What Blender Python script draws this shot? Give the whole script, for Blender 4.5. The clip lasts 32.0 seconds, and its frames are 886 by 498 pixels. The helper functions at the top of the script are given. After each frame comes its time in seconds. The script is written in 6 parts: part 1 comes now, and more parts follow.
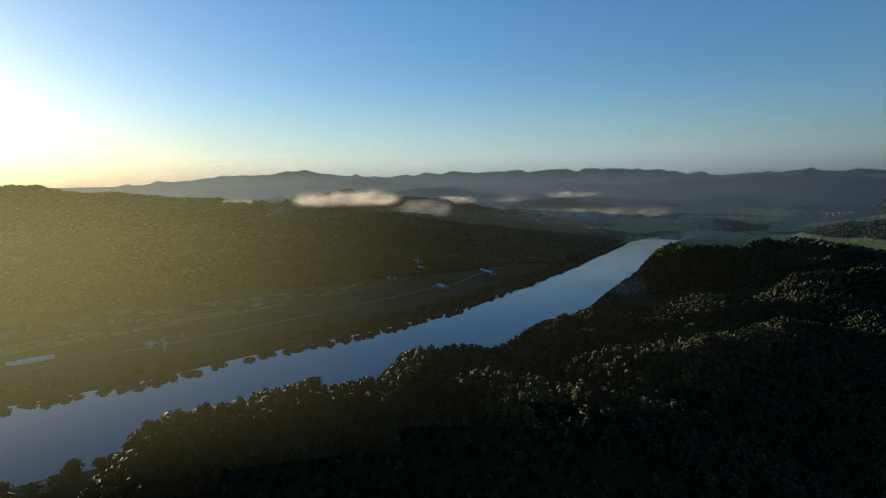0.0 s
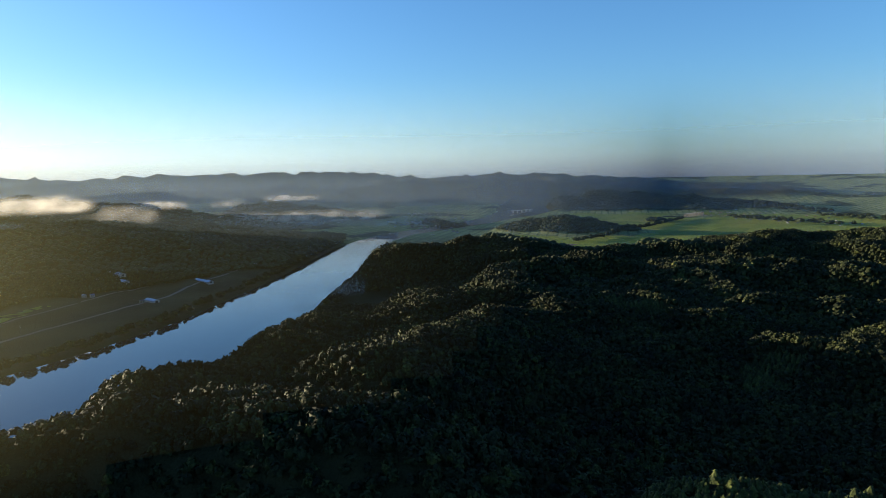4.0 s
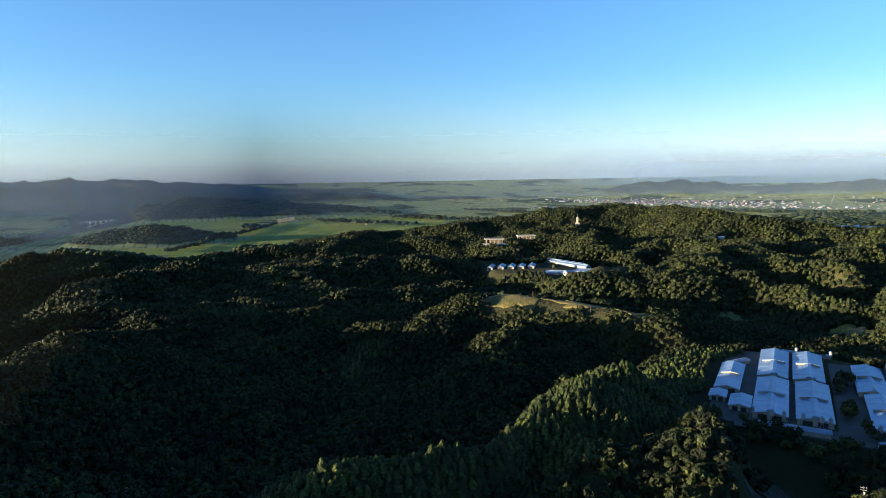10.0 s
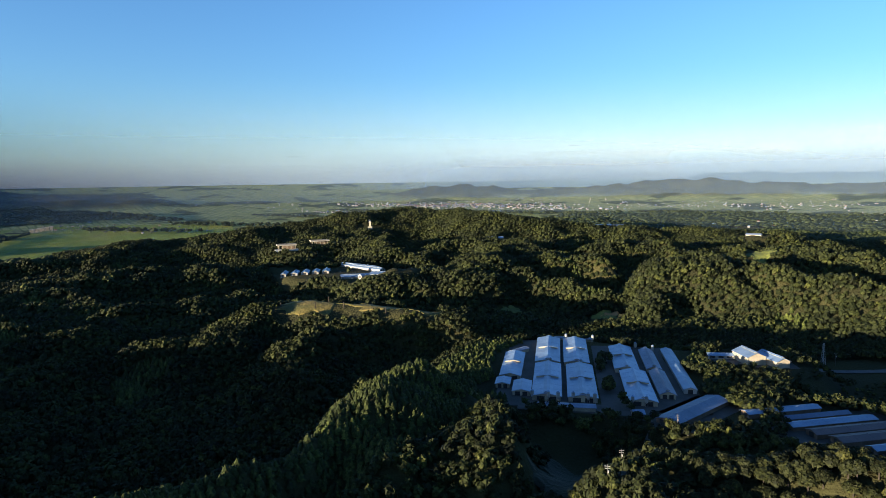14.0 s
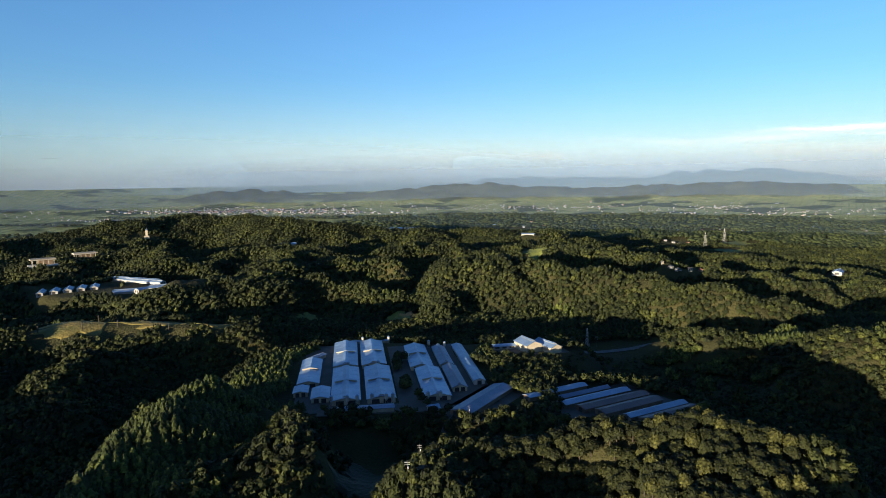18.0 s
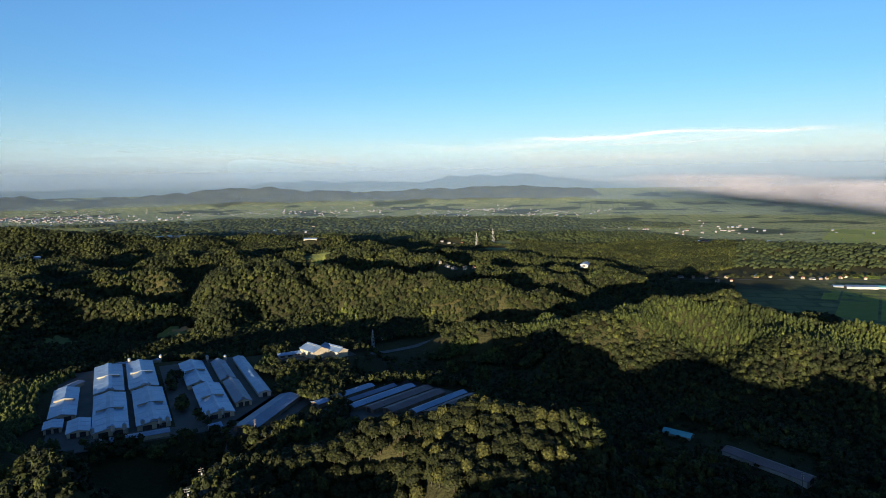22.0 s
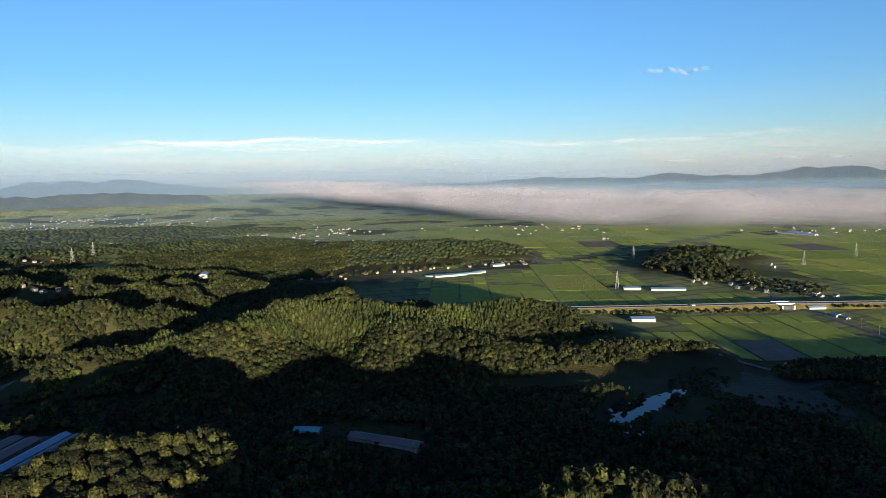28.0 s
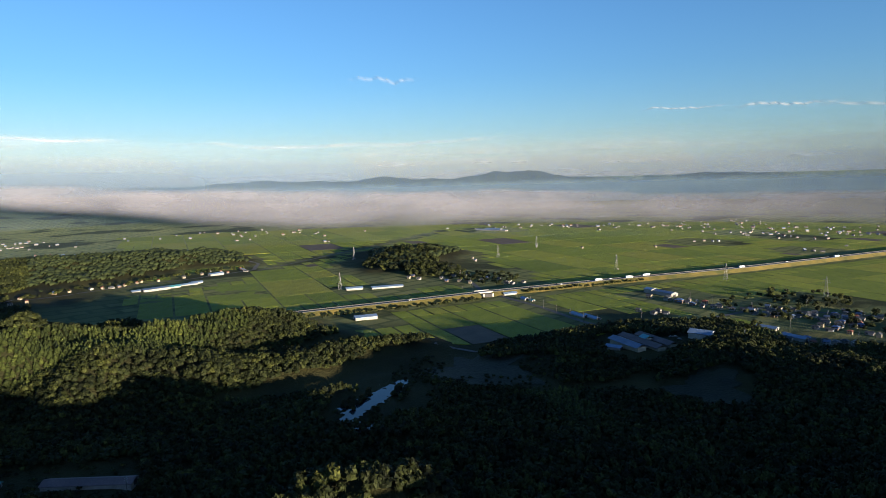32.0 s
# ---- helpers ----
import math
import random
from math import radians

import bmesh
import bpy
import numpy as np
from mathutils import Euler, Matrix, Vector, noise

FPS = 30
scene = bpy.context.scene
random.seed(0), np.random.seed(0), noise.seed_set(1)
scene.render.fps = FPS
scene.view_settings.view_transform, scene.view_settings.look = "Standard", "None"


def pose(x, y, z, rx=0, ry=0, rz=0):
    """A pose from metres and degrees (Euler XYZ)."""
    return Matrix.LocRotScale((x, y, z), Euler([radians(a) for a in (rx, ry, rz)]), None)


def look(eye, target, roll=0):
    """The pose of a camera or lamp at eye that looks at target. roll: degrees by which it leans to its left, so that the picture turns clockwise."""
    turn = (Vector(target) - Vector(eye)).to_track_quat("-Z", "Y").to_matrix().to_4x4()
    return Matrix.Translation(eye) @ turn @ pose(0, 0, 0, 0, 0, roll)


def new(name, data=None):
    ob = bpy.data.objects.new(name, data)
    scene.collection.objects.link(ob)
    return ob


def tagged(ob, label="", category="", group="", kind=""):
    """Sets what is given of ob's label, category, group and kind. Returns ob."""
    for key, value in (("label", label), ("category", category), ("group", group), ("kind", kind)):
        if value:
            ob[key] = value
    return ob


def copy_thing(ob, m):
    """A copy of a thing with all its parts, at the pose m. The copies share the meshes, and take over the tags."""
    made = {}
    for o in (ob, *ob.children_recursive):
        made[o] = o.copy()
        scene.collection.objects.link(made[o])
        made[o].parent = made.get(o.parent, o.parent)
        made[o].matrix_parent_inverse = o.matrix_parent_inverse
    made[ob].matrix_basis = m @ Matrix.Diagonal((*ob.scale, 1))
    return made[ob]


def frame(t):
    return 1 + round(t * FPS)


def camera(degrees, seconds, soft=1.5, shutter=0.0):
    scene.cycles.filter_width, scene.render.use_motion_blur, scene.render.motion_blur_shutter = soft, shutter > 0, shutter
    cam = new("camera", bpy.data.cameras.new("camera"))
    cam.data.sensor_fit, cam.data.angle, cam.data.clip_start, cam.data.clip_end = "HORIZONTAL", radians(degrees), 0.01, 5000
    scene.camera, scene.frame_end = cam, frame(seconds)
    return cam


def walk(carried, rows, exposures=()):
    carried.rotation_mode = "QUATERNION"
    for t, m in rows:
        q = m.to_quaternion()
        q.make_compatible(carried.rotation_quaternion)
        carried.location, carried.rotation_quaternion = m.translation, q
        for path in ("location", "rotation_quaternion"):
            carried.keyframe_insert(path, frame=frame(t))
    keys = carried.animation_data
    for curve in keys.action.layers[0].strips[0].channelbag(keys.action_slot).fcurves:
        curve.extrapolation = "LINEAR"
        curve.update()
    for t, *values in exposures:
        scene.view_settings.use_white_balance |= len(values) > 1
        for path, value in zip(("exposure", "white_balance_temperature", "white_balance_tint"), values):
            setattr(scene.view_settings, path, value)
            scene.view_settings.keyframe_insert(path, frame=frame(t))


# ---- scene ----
EYE = (0.0, 0.0, 160.0)
# seconds, heading clockwise from +y, pitch, lean; the craft hovers and turns
TURNS = [
    (0, -94.85, -5.97, 0.80),
    (0.5, -92.11, -5.99, 0.83),
    (1, -89.18, -6.00, 0.86),
    (1.5, -86.30, -6.01, 0.89),
    (2, -83.31, -6.02, 0.92),
    (2.5, -80.07, -6.04, 0.95),
    (3, -76.71, -6.05, 0.98),
    (3.5, -73.40, -6.06, 1.00),
    (5.5, -60.14, -6.14, 1.03),
    (6, -56.99, -6.15, 1.02),
    (6.5, -54.06, -6.15, 1.01),
    (7, -51.22, -6.17, 1.00),
    (7.5, -48.30, -6.17, 0.99),
    (8, -45.21, -6.16, 1.00),
    (8.5, -42.21, -6.16, 1.00),
    (9, -39.39, -6.15, 0.99),
    (9.5, -37.04, -6.13, 0.98),
    (10, -34.85, -6.10, 0.97),
    (10.5, -32.61, -6.10, 0.95),
    (11, -30.28, -6.08, 0.95),
    (11.5, -27.79, -6.07, 0.96),
    (12, -25.44, -6.07, 0.96),
    (12.5, -23.22, -6.07, 0.95),
    (13, -21.13, -6.06, 0.94),
    (13.5, -18.79, -6.03, 0.92),
    (14, -16.43, -6.01, 0.91),
    (14.5, -14.35, -5.99, 0.91),
    (16.5, -4.73, -5.94, 0.95),
    (17, -2.31, -5.91, 0.96),
    (17.5, -0.22, -5.91, 0.95),
    (18, 2.00, -5.89, 0.96),
    (18.5, 4.45, -5.89, 0.95),
    (19, 6.91, -5.89, 0.93),
    (19.5, 9.17, -5.87, 0.91),
    (20, 11.48, -5.87, 0.90),
    (20.5, 13.73, -5.87, 0.92),
    (21, 16.16, -5.86, 0.93),
    (21.5, 18.74, -5.85, 0.96),
    (22, 21.38, -5.84, 0.99),
    (22.5, 24.06, -5.85, 1.03),
    (23, 26.73, -5.86, 1.05),
    (23.5, 29.17, -5.85, 1.06),
    (24, 31.86, -5.84, 1.05),
    (24.5, 34.61, -5.85, 1.05),
    (25, 37.47, -5.86, 1.05),
    (25.5, 40.26, -5.86, 1.07),
    (27.5, 51.87, -5.90, 1.17),
    (28, 54.73, -5.91, 1.19),
    (28.5, 57.60, -5.93, 1.22),
    (29, 60.56, -5.95, 1.24),
    (29.5, 63.62, -5.97, 1.27),
    (30, 66.64, -5.99, 1.31),
    (30.5, 69.81, -6.01, 1.34),
    (31, 73.01, -6.06, 1.36),
    (31.5, 76.22, -6.10, 1.39),
    (32, 79.46, -6.15, 1.43)]
cam = camera(69.5, 32.0, soft=0.7)
walk(cam, [(t, pose(*EYE, 90 + p, r, -h)) for t, h, p, r in TURNS],
     exposures=[(0.0, 1.42, 6300, 12), (3.5, 2.12, 6250, 13), (6.0, 2.48, 6250, 15), (11.0, 2.52, 6300, 15), (15.0, 2.25, 6350, 16), (20.0, 1.99, 6350, 16), (32.0, 1.92, 6300, 16)])

# ---- sky and sun ----
SUN_AZ, SUN_EL = radians(-141), radians(5.1)
TO_SUN = Vector((math.sin(SUN_AZ) * math.cos(SUN_EL), math.cos(SUN_AZ) * math.cos(SUN_EL), math.sin(SUN_EL)))
world = bpy.data.worlds.new("world")
world.use_nodes = True
scene.world = world
sky = world.node_tree.nodes.new("ShaderNodeTexSky")
sky.sky_type, sky.sun_disc = "NISHITA", False
sky.sun_elevation, sky.sun_rotation = SUN_EL, SUN_AZ
sky.altitude, sky.air_density, sky.dust_density, sky.ozone_density = 100, 1.0, 0.55, 4.0
world.node_tree.links.new(sky.outputs[0], world.node_tree.nodes["Background"].inputs[0])
world.node_tree.nodes["Background"].inputs[1].default_value = 0.08
sun = new("sun", bpy.data.lights.new("sun", "SUN"))
sun.data.energy, sun.data.angle, sun.data.color = 5.0, radians(0.5), (1.0, 0.84, 0.58)
sun.matrix_world = look((0, 0, 900), Vector((0, 0, 900)) - TO_SUN)

# ---- materials ----
def node_mat(name, rough=0.9, spec=0.2):
    """A material with a Principled shader; returns it with its nodes, links and shader."""
    m = bpy.data.materials.new(name)
    m.use_nodes = True
    nt = m.node_tree
    b = nt.nodes["Principled BSDF"]
    b.inputs["Roughness"].default_value = rough
    b.inputs["Specular IOR Level"].default_value = spec
    return m, nt.nodes, nt.links, b


def noise_node(n, l, scale, detail=4.0, coords="Object", stretch=None):
    tc = n.new("ShaderNodeTexCoord")
    t = n.new("ShaderNodeTexNoise")
    t.inputs["Scale"].default_value, t.inputs["Detail"].default_value = scale, detail
    if stretch:
        mp = n.new("ShaderNodeMapping")
        mp.inputs["Rotation"].default_value = (0, 0, stretch[0])
        mp.inputs["Scale"].default_value = stretch[1]
        l.new(tc.outputs[coords], mp.inputs[0])
        l.new(mp.outputs[0], t.inputs[0])
    else:
        l.new(tc.outputs[coords], t.inputs[0])
    return t


def ramp(n, l, fac, stops):
    r = n.new("ShaderNodeValToRGB")
    e = r.color_ramp.elements
    while len(e) < len(stops):
        e.new(0.5)
    for k, (p, c) in zip(e, stops):
        k.position, k.color = p, (*c, 1)
    l.new(fac, r.inputs[0])
    return r


def mixed(n, l, kind, fac, a, b):
    m = n.new("ShaderNodeMix")
    m.data_type, m.blend_type = "RGBA", kind
    for sock, v in ((m.inputs[0], fac), (m.inputs[6], a), (m.inputs[7], b)):
        if isinstance(v, (int, float)):
            sock.default_value = v
        elif isinstance(v, tuple):
            sock.default_value = (*v, 1)
        else:
            l.new(v, sock)
    return m.outputs[2]


def bump(n, l, b, height, strength, dist):
    k = n.new("ShaderNodeBump")
    k.inputs["Strength"].default_value, k.inputs["Distance"].default_value = strength, dist
    l.new(height, k.inputs["Height"])
    l.new(k.outputs[0], b.inputs["Normal"])


def plain_mat(name, c1, c2, scale=0.3, rough=0.8, metal=0.0, spec=0.3, rel=0.0, stretch=None, own=0.0):
    """Two tones by noise at two scales; own: how far each object differs in brightness."""
    m, n, l, b = node_mat(name, rough, spec)
    b.inputs["Metallic"].default_value = metal
    t = noise_node(n, l, scale, 5, "Object", stretch)
    r = ramp(n, l, t.outputs[0], [(0.3, c1), (0.7, c2)])
    t2 = noise_node(n, l, scale * 9, 3)
    r2 = ramp(n, l, t2.outputs[0], [(0.25, (0.8,) * 3), (0.75, (1.1,) * 3)])
    out = mixed(n, l, "MULTIPLY", 1.0, r.outputs[0], r2.outputs[0])
    if own:
        oi = n.new("ShaderNodeObjectInfo")
        r3 = ramp(n, l, oi.outputs["Random"], [(0.0, (1 - own,) * 3), (1.0, (1 + own,) * 3)])
        out = mixed(n, l, "MULTIPLY", 1.0, out, r3.outputs[0])
    l.new(out, b.inputs["Base Color"])
    if rel:
        bump(n, l, b, t2.outputs[0], 0.6, rel)
    return m


def foliage_mat(name, c1, c2, c3, vary=1.0):
    """Leaves: a tint for each tree from its colour attribute, fine mottling from noise."""
    m, n, l, b = node_mat(name, 0.75, 0.15)
    at = n.new("ShaderNodeAttribute")
    at.attribute_name = "tint"
    r = ramp(n, l, at.outputs["Fac"], [(0.0, c1), (0.55, c2), (1.0, c3)])
    t = noise_node(n, l, 0.9, 3)
    r2 = ramp(n, l, t.outputs[0], [(0.3, (1 - 0.45 * vary,) * 3), (0.7, (1 + 0.3 * vary,) * 3)])
    g = n.new("ShaderNodeNewGeometry")
    r3 = ramp(n, l, g.outputs["Random Per Island"], [(0.0, (1 - 0.35 * vary, 1 - 0.3 * vary, 1 - 0.35 * vary)), (1.0, (1 + 0.3 * vary, 1 + 0.25 * vary, 1 + 0.1 * vary))])
    out = mixed(n, l, "MULTIPLY", 1.0, mixed(n, l, "MULTIPLY", 1.0, r.outputs[0], r2.outputs[0]), r3.outputs[0])
    l.new(out, b.inputs["Base Color"])
    return m


M_BROAD = foliage_mat("broadleaf_foliage", (0.00702, 0.0101, 0.0039), (0.0203, 0.0265, 0.0078), (0.0499, 0.0569, 0.014), 1.4)
M_TREE = foliage_mat("knoll_tree_foliage", (0.00702, 0.00936, 0.0039), (0.0187, 0.0226, 0.00702), (0.0437, 0.0452, 0.0117), 1.4)
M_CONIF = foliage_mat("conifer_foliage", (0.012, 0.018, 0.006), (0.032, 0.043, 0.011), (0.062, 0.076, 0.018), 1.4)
M_FARWOOD = foliage_mat("distant_woodland", (0.0128, 0.0192, 0.008), (0.0248, 0.0344, 0.012), (0.0368, 0.0464, 0.0152), 0.4)
M_BARK = plain_mat("bark", (0.022, 0.018, 0.014), (0.045, 0.036, 0.028), 1.5, 0.9)
M_SOIL = plain_mat("field_soil", (0.0546, 0.039, 0.0273), (0.0936, 0.0702, 0.0468), 0.05)
M_GRASS = plain_mat("dry_meadow_grass", (0.042, 0.050, 0.012), (0.155, 0.115, 0.028), 0.045, rel=1.5)
# near-black grass: the shade of these places is put into the colour
M_SHADEGRASS = plain_mat("shade_darkened_grass", (0.006, 0.009, 0.003), (0.016, 0.020, 0.006), 0.05, rel=1.5)
M_GREEN = plain_mat("green_pasture", (0.045, 0.062, 0.014), (0.11, 0.125, 0.026), 0.04, rel=1.5)
M_ROAD = plain_mat("asphalt", (0.05, 0.05, 0.05), (0.085, 0.083, 0.08), 0.2)
M_LINE = plain_mat("road_paint", (0.7, 0.7, 0.68), (0.8, 0.8, 0.78), 0.4)
M_CONC = plain_mat("concrete", (0.30, 0.29, 0.27), (0.42, 0.41, 0.38), 0.15, 0.85)
M_YARD = plain_mat("gravel_yard", (0.035, 0.034, 0.032), (0.065, 0.062, 0.058), 0.08)
M_ROOF_W = plain_mat("pale_metal_roofing", (0.125, 0.20, 0.31), (0.20, 0.285, 0.41), 0.12, 0.42, 0.4, 0.5, own=0.12)
M_ROOF_B = plain_mat("grey_blue_metal_roofing", (0.06, 0.095, 0.165), (0.11, 0.15, 0.23), 0.12, 0.5, 0.2, 0.5, own=0.15)
M_ROOF_R = plain_mat("rust_brown_metal_roofing", (0.075, 0.055, 0.06), (0.12, 0.085, 0.085), 0.15, 0.6, 0.1, own=0.15)
M_ROOF_T = plain_mat("teal_metal_roofing", (0.05, 0.22, 0.26), (0.09, 0.30, 0.33), 0.2, 0.5, 0.1, own=0.1)
M_TILE_D = plain_mat("dark_roof_tiles", (0.035, 0.037, 0.042), (0.075, 0.078, 0.085), 0.6, 0.5, own=0.4)
M_TILE_R = plain_mat("red_brown_roof_tiles", (0.125, 0.0429, 0.0273), (0.187, 0.0702, 0.0429), 0.6, 0.6, own=0.3)
M_TILE_B = plain_mat("blue_glazed_roof_tiles", (0.04, 0.07, 0.16), (0.07, 0.12, 0.24), 0.6, 0.4, own=0.3)
M_WALL_W = plain_mat("white_plaster", (0.211, 0.203, 0.183), (0.312, 0.3, 0.277), 0.25, 0.85, own=0.15)
M_WALL_C = plain_mat("cream_siding", (0.226, 0.199, 0.148), (0.312, 0.277, 0.207), 0.25, 0.85, own=0.15)
M_WALL_B = plain_mat("brown_siding", (0.0936, 0.0663, 0.0468), (0.156, 0.117, 0.0858), 0.3, 0.85, own=0.2)
M_FARWALL = plain_mat("far_house_walls", (0.15, 0.145, 0.135), (0.23, 0.22, 0.205), 0.1, 0.85)
# near-black for dark parts, and for the shade painted into openings
M_DARK = plain_mat("dark_parts_and_opening_shade", (0.012, 0.012, 0.014), (0.03, 0.03, 0.033), 0.5, 0.6)
M_STEEL = plain_mat("galvanised_steel", (0.22, 0.22, 0.22), (0.32, 0.32, 0.32), 0.6, 0.7, 0.2)
M_GLASS = plain_mat("window_glass", (0.02, 0.025, 0.03), (0.04, 0.05, 0.06), 0.4, 0.12, 0.0, 0.8)
M_RAIL = plain_mat("weathered_rail", (0.05, 0.05, 0.048), (0.09, 0.088, 0.085), 0.5)
M_FILM = plain_mat("greenhouse_film", (0.484, 0.499, 0.499), (0.577, 0.593, 0.593), 0.2, 0.4, 0.0, 0.5)
M_ORANGE = plain_mat("bare_orange_earth", (0.234, 0.109, 0.039), (0.312, 0.164, 0.0624), 0.08)
M_PAINT_W = plain_mat("white_vehicle_paint", (0.68, 0.68, 0.67), (0.78, 0.78, 0.77), 0.6, 0.35)
M_PAINT_D = plain_mat("dark_vehicle_paint", (0.04, 0.05, 0.07), (0.12, 0.12, 0.13), 0.6, 0.35, own=0.6)
M_TYRE = plain_mat("rubber", (0.02, 0.02, 0.02), (0.03, 0.03, 0.03), 2.0)


def rice_mat():
    m, n, l, b = node_mat("ripening_rice", 0.8, 0.15)
    oi = n.new("ShaderNodeObjectInfo")
    r = ramp(n, l, oi.outputs["Random"], [(0.0, (0.115, 0.160, 0.022)), (0.35, (0.150, 0.200, 0.026)), (0.7, (0.185, 0.225, 0.030)), (1.0, (0.200, 0.215, 0.036))])
    t = noise_node(n, l, 0.03, 5, "Object", (0.6, (1.0, 3.0, 1.0)))
    r2 = ramp(n, l, t.outputs[0], [(0.3, (0.8, 0.82, 0.75)), (0.7, (1.12, 1.08, 1.05))])
    t2 = noise_node(n, l, 1.2, 3)
    r3 = ramp(n, l, t2.outputs[0], [(0.3, (0.85,) * 3), (0.7, (1.1,) * 3)])
    l.new(mixed(n, l, "MULTIPLY", 1.0, mixed(n, l, "MULTIPLY", 1.0, r.outputs[0], r2.outputs[0]), r3.outputs[0]), b.inputs["Base Color"])
    bump(n, l, b, t2.outputs[0], 1.0, 2.2)
    return m


M_RICE = rice_mat()


def water_mat():
    m, n, l, b = node_mat("still_river_water", 0.03, 0.5)
    b.inputs["Base Color"].default_value = (0.012, 0.022, 0.028, 1)
    b.inputs["IOR"].default_value = 1.33
    t = noise_node(n, l, 0.02, 3, "Object", (0.7, (1.0, 2.2, 1.0)))
    r = ramp(n, l, t.outputs[0], [(0.35, (0.01,) * 3), (0.75, (0.05,) * 3)])
    l.new(r.outputs[0], b.inputs["Roughness"])
    t2 = noise_node(n, l, 0.35, 3)
    bump(n, l, b, t2.outputs[0], 0.02, 0.05)
    return m


M_WATER = water_mat()


def ground_mat():
    """Soil, scrub and leaf litter on the hills; a patchwork of paddies, woods and towns out on the wide plain."""
    m, n, l, b = node_mat("ground_cover", 0.95, 0.1)
    t = noise_node(n, l, 0.012, 6)
    floor = ramp(n, l, t.outputs[0], [(0.3, (0.016, 0.017, 0.008)), (0.5, (0.028, 0.029, 0.012)), (0.75, (0.050, 0.046, 0.018))])
    tc = n.new("ShaderNodeTexCoord")
    mp = n.new("ShaderNodeMapping")
    mp.inputs["Rotation"].default_value = (0, 0, 0.60)
    l.new(tc.outputs["Object"], mp.inputs[0])
    br = n.new("ShaderNodeTexBrick")
    br.inputs["Scale"].default_value = 0.009
    br.inputs["Color1"].default_value, br.inputs["Color2"].default_value = (0.16, 0.19, 0.075, 1), (0.25, 0.26, 0.105, 1)
    br.inputs["Mortar"].default_value = (0.10, 0.13, 0.05, 1)
    br.inputs["Mortar Size"].default_value, br.inputs["Bias"].default_value = 0.03, -0.1
    l.new(mp.outputs[0], br.inputs[0])
    t3 = noise_node(n, l, 0.0045, 5)
    wood = ramp(n, l, t3.outputs[0], [(0.54, (0, 0, 0)), (0.60, (1, 1, 1))])
    patch = mixed(n, l, "MIX", wood.outputs[0], br.outputs[0], (0.028, 0.042, 0.018))
    at = n.new("ShaderNodeAttribute")
    at.attribute_name = "cover"
    l.new(mixed(n, l, "MIX", at.outputs["Fac"], floor.outputs[0], patch), b.inputs["Base Color"])
    t2 = noise_node(n, l, 0.5, 4)
    bump(n, l, b, t2.outputs[0], 1.0, 1.6)
    return m


M_GROUND = ground_mat()

# ---- the lie of the land ----
def flat(x, y):
    """Height of the plain, which climbs with distance as the far country is drawn in."""
    d = np.hypot(x, y)
    far = 2500 / np.maximum(1e-4, 1 - np.clip((d - 2500) / 2200, 0, 0.9999))
    return np.where(d < 2500, 0.0, EYE[2] * (1 - d / far))


def off_line(x, y, pts):
    """Distance to a line of (x, y, value...) and the values at the nearest place."""
    best = np.full(x.shape, 1e9)
    vals = [np.zeros(x.shape) for _ in pts[0][2:]]
    for a, b in zip(pts[:-1], pts[1:]):
        dx, dy = b[0] - a[0], b[1] - a[1]
        t = np.clip(((x - a[0]) * dx + (y - a[1]) * dy) / (dx * dx + dy * dy), 0, 1)
        d = np.hypot(x - a[0] - t * dx, y - a[1] - t * dy)
        near = d < best
        best = np.where(near, d, best)
        for k in range(len(vals)):
            vals[k] = np.where(near, a[2 + k] + t * (b[2 + k] - a[2 + k]), vals[k])
    return best, vals


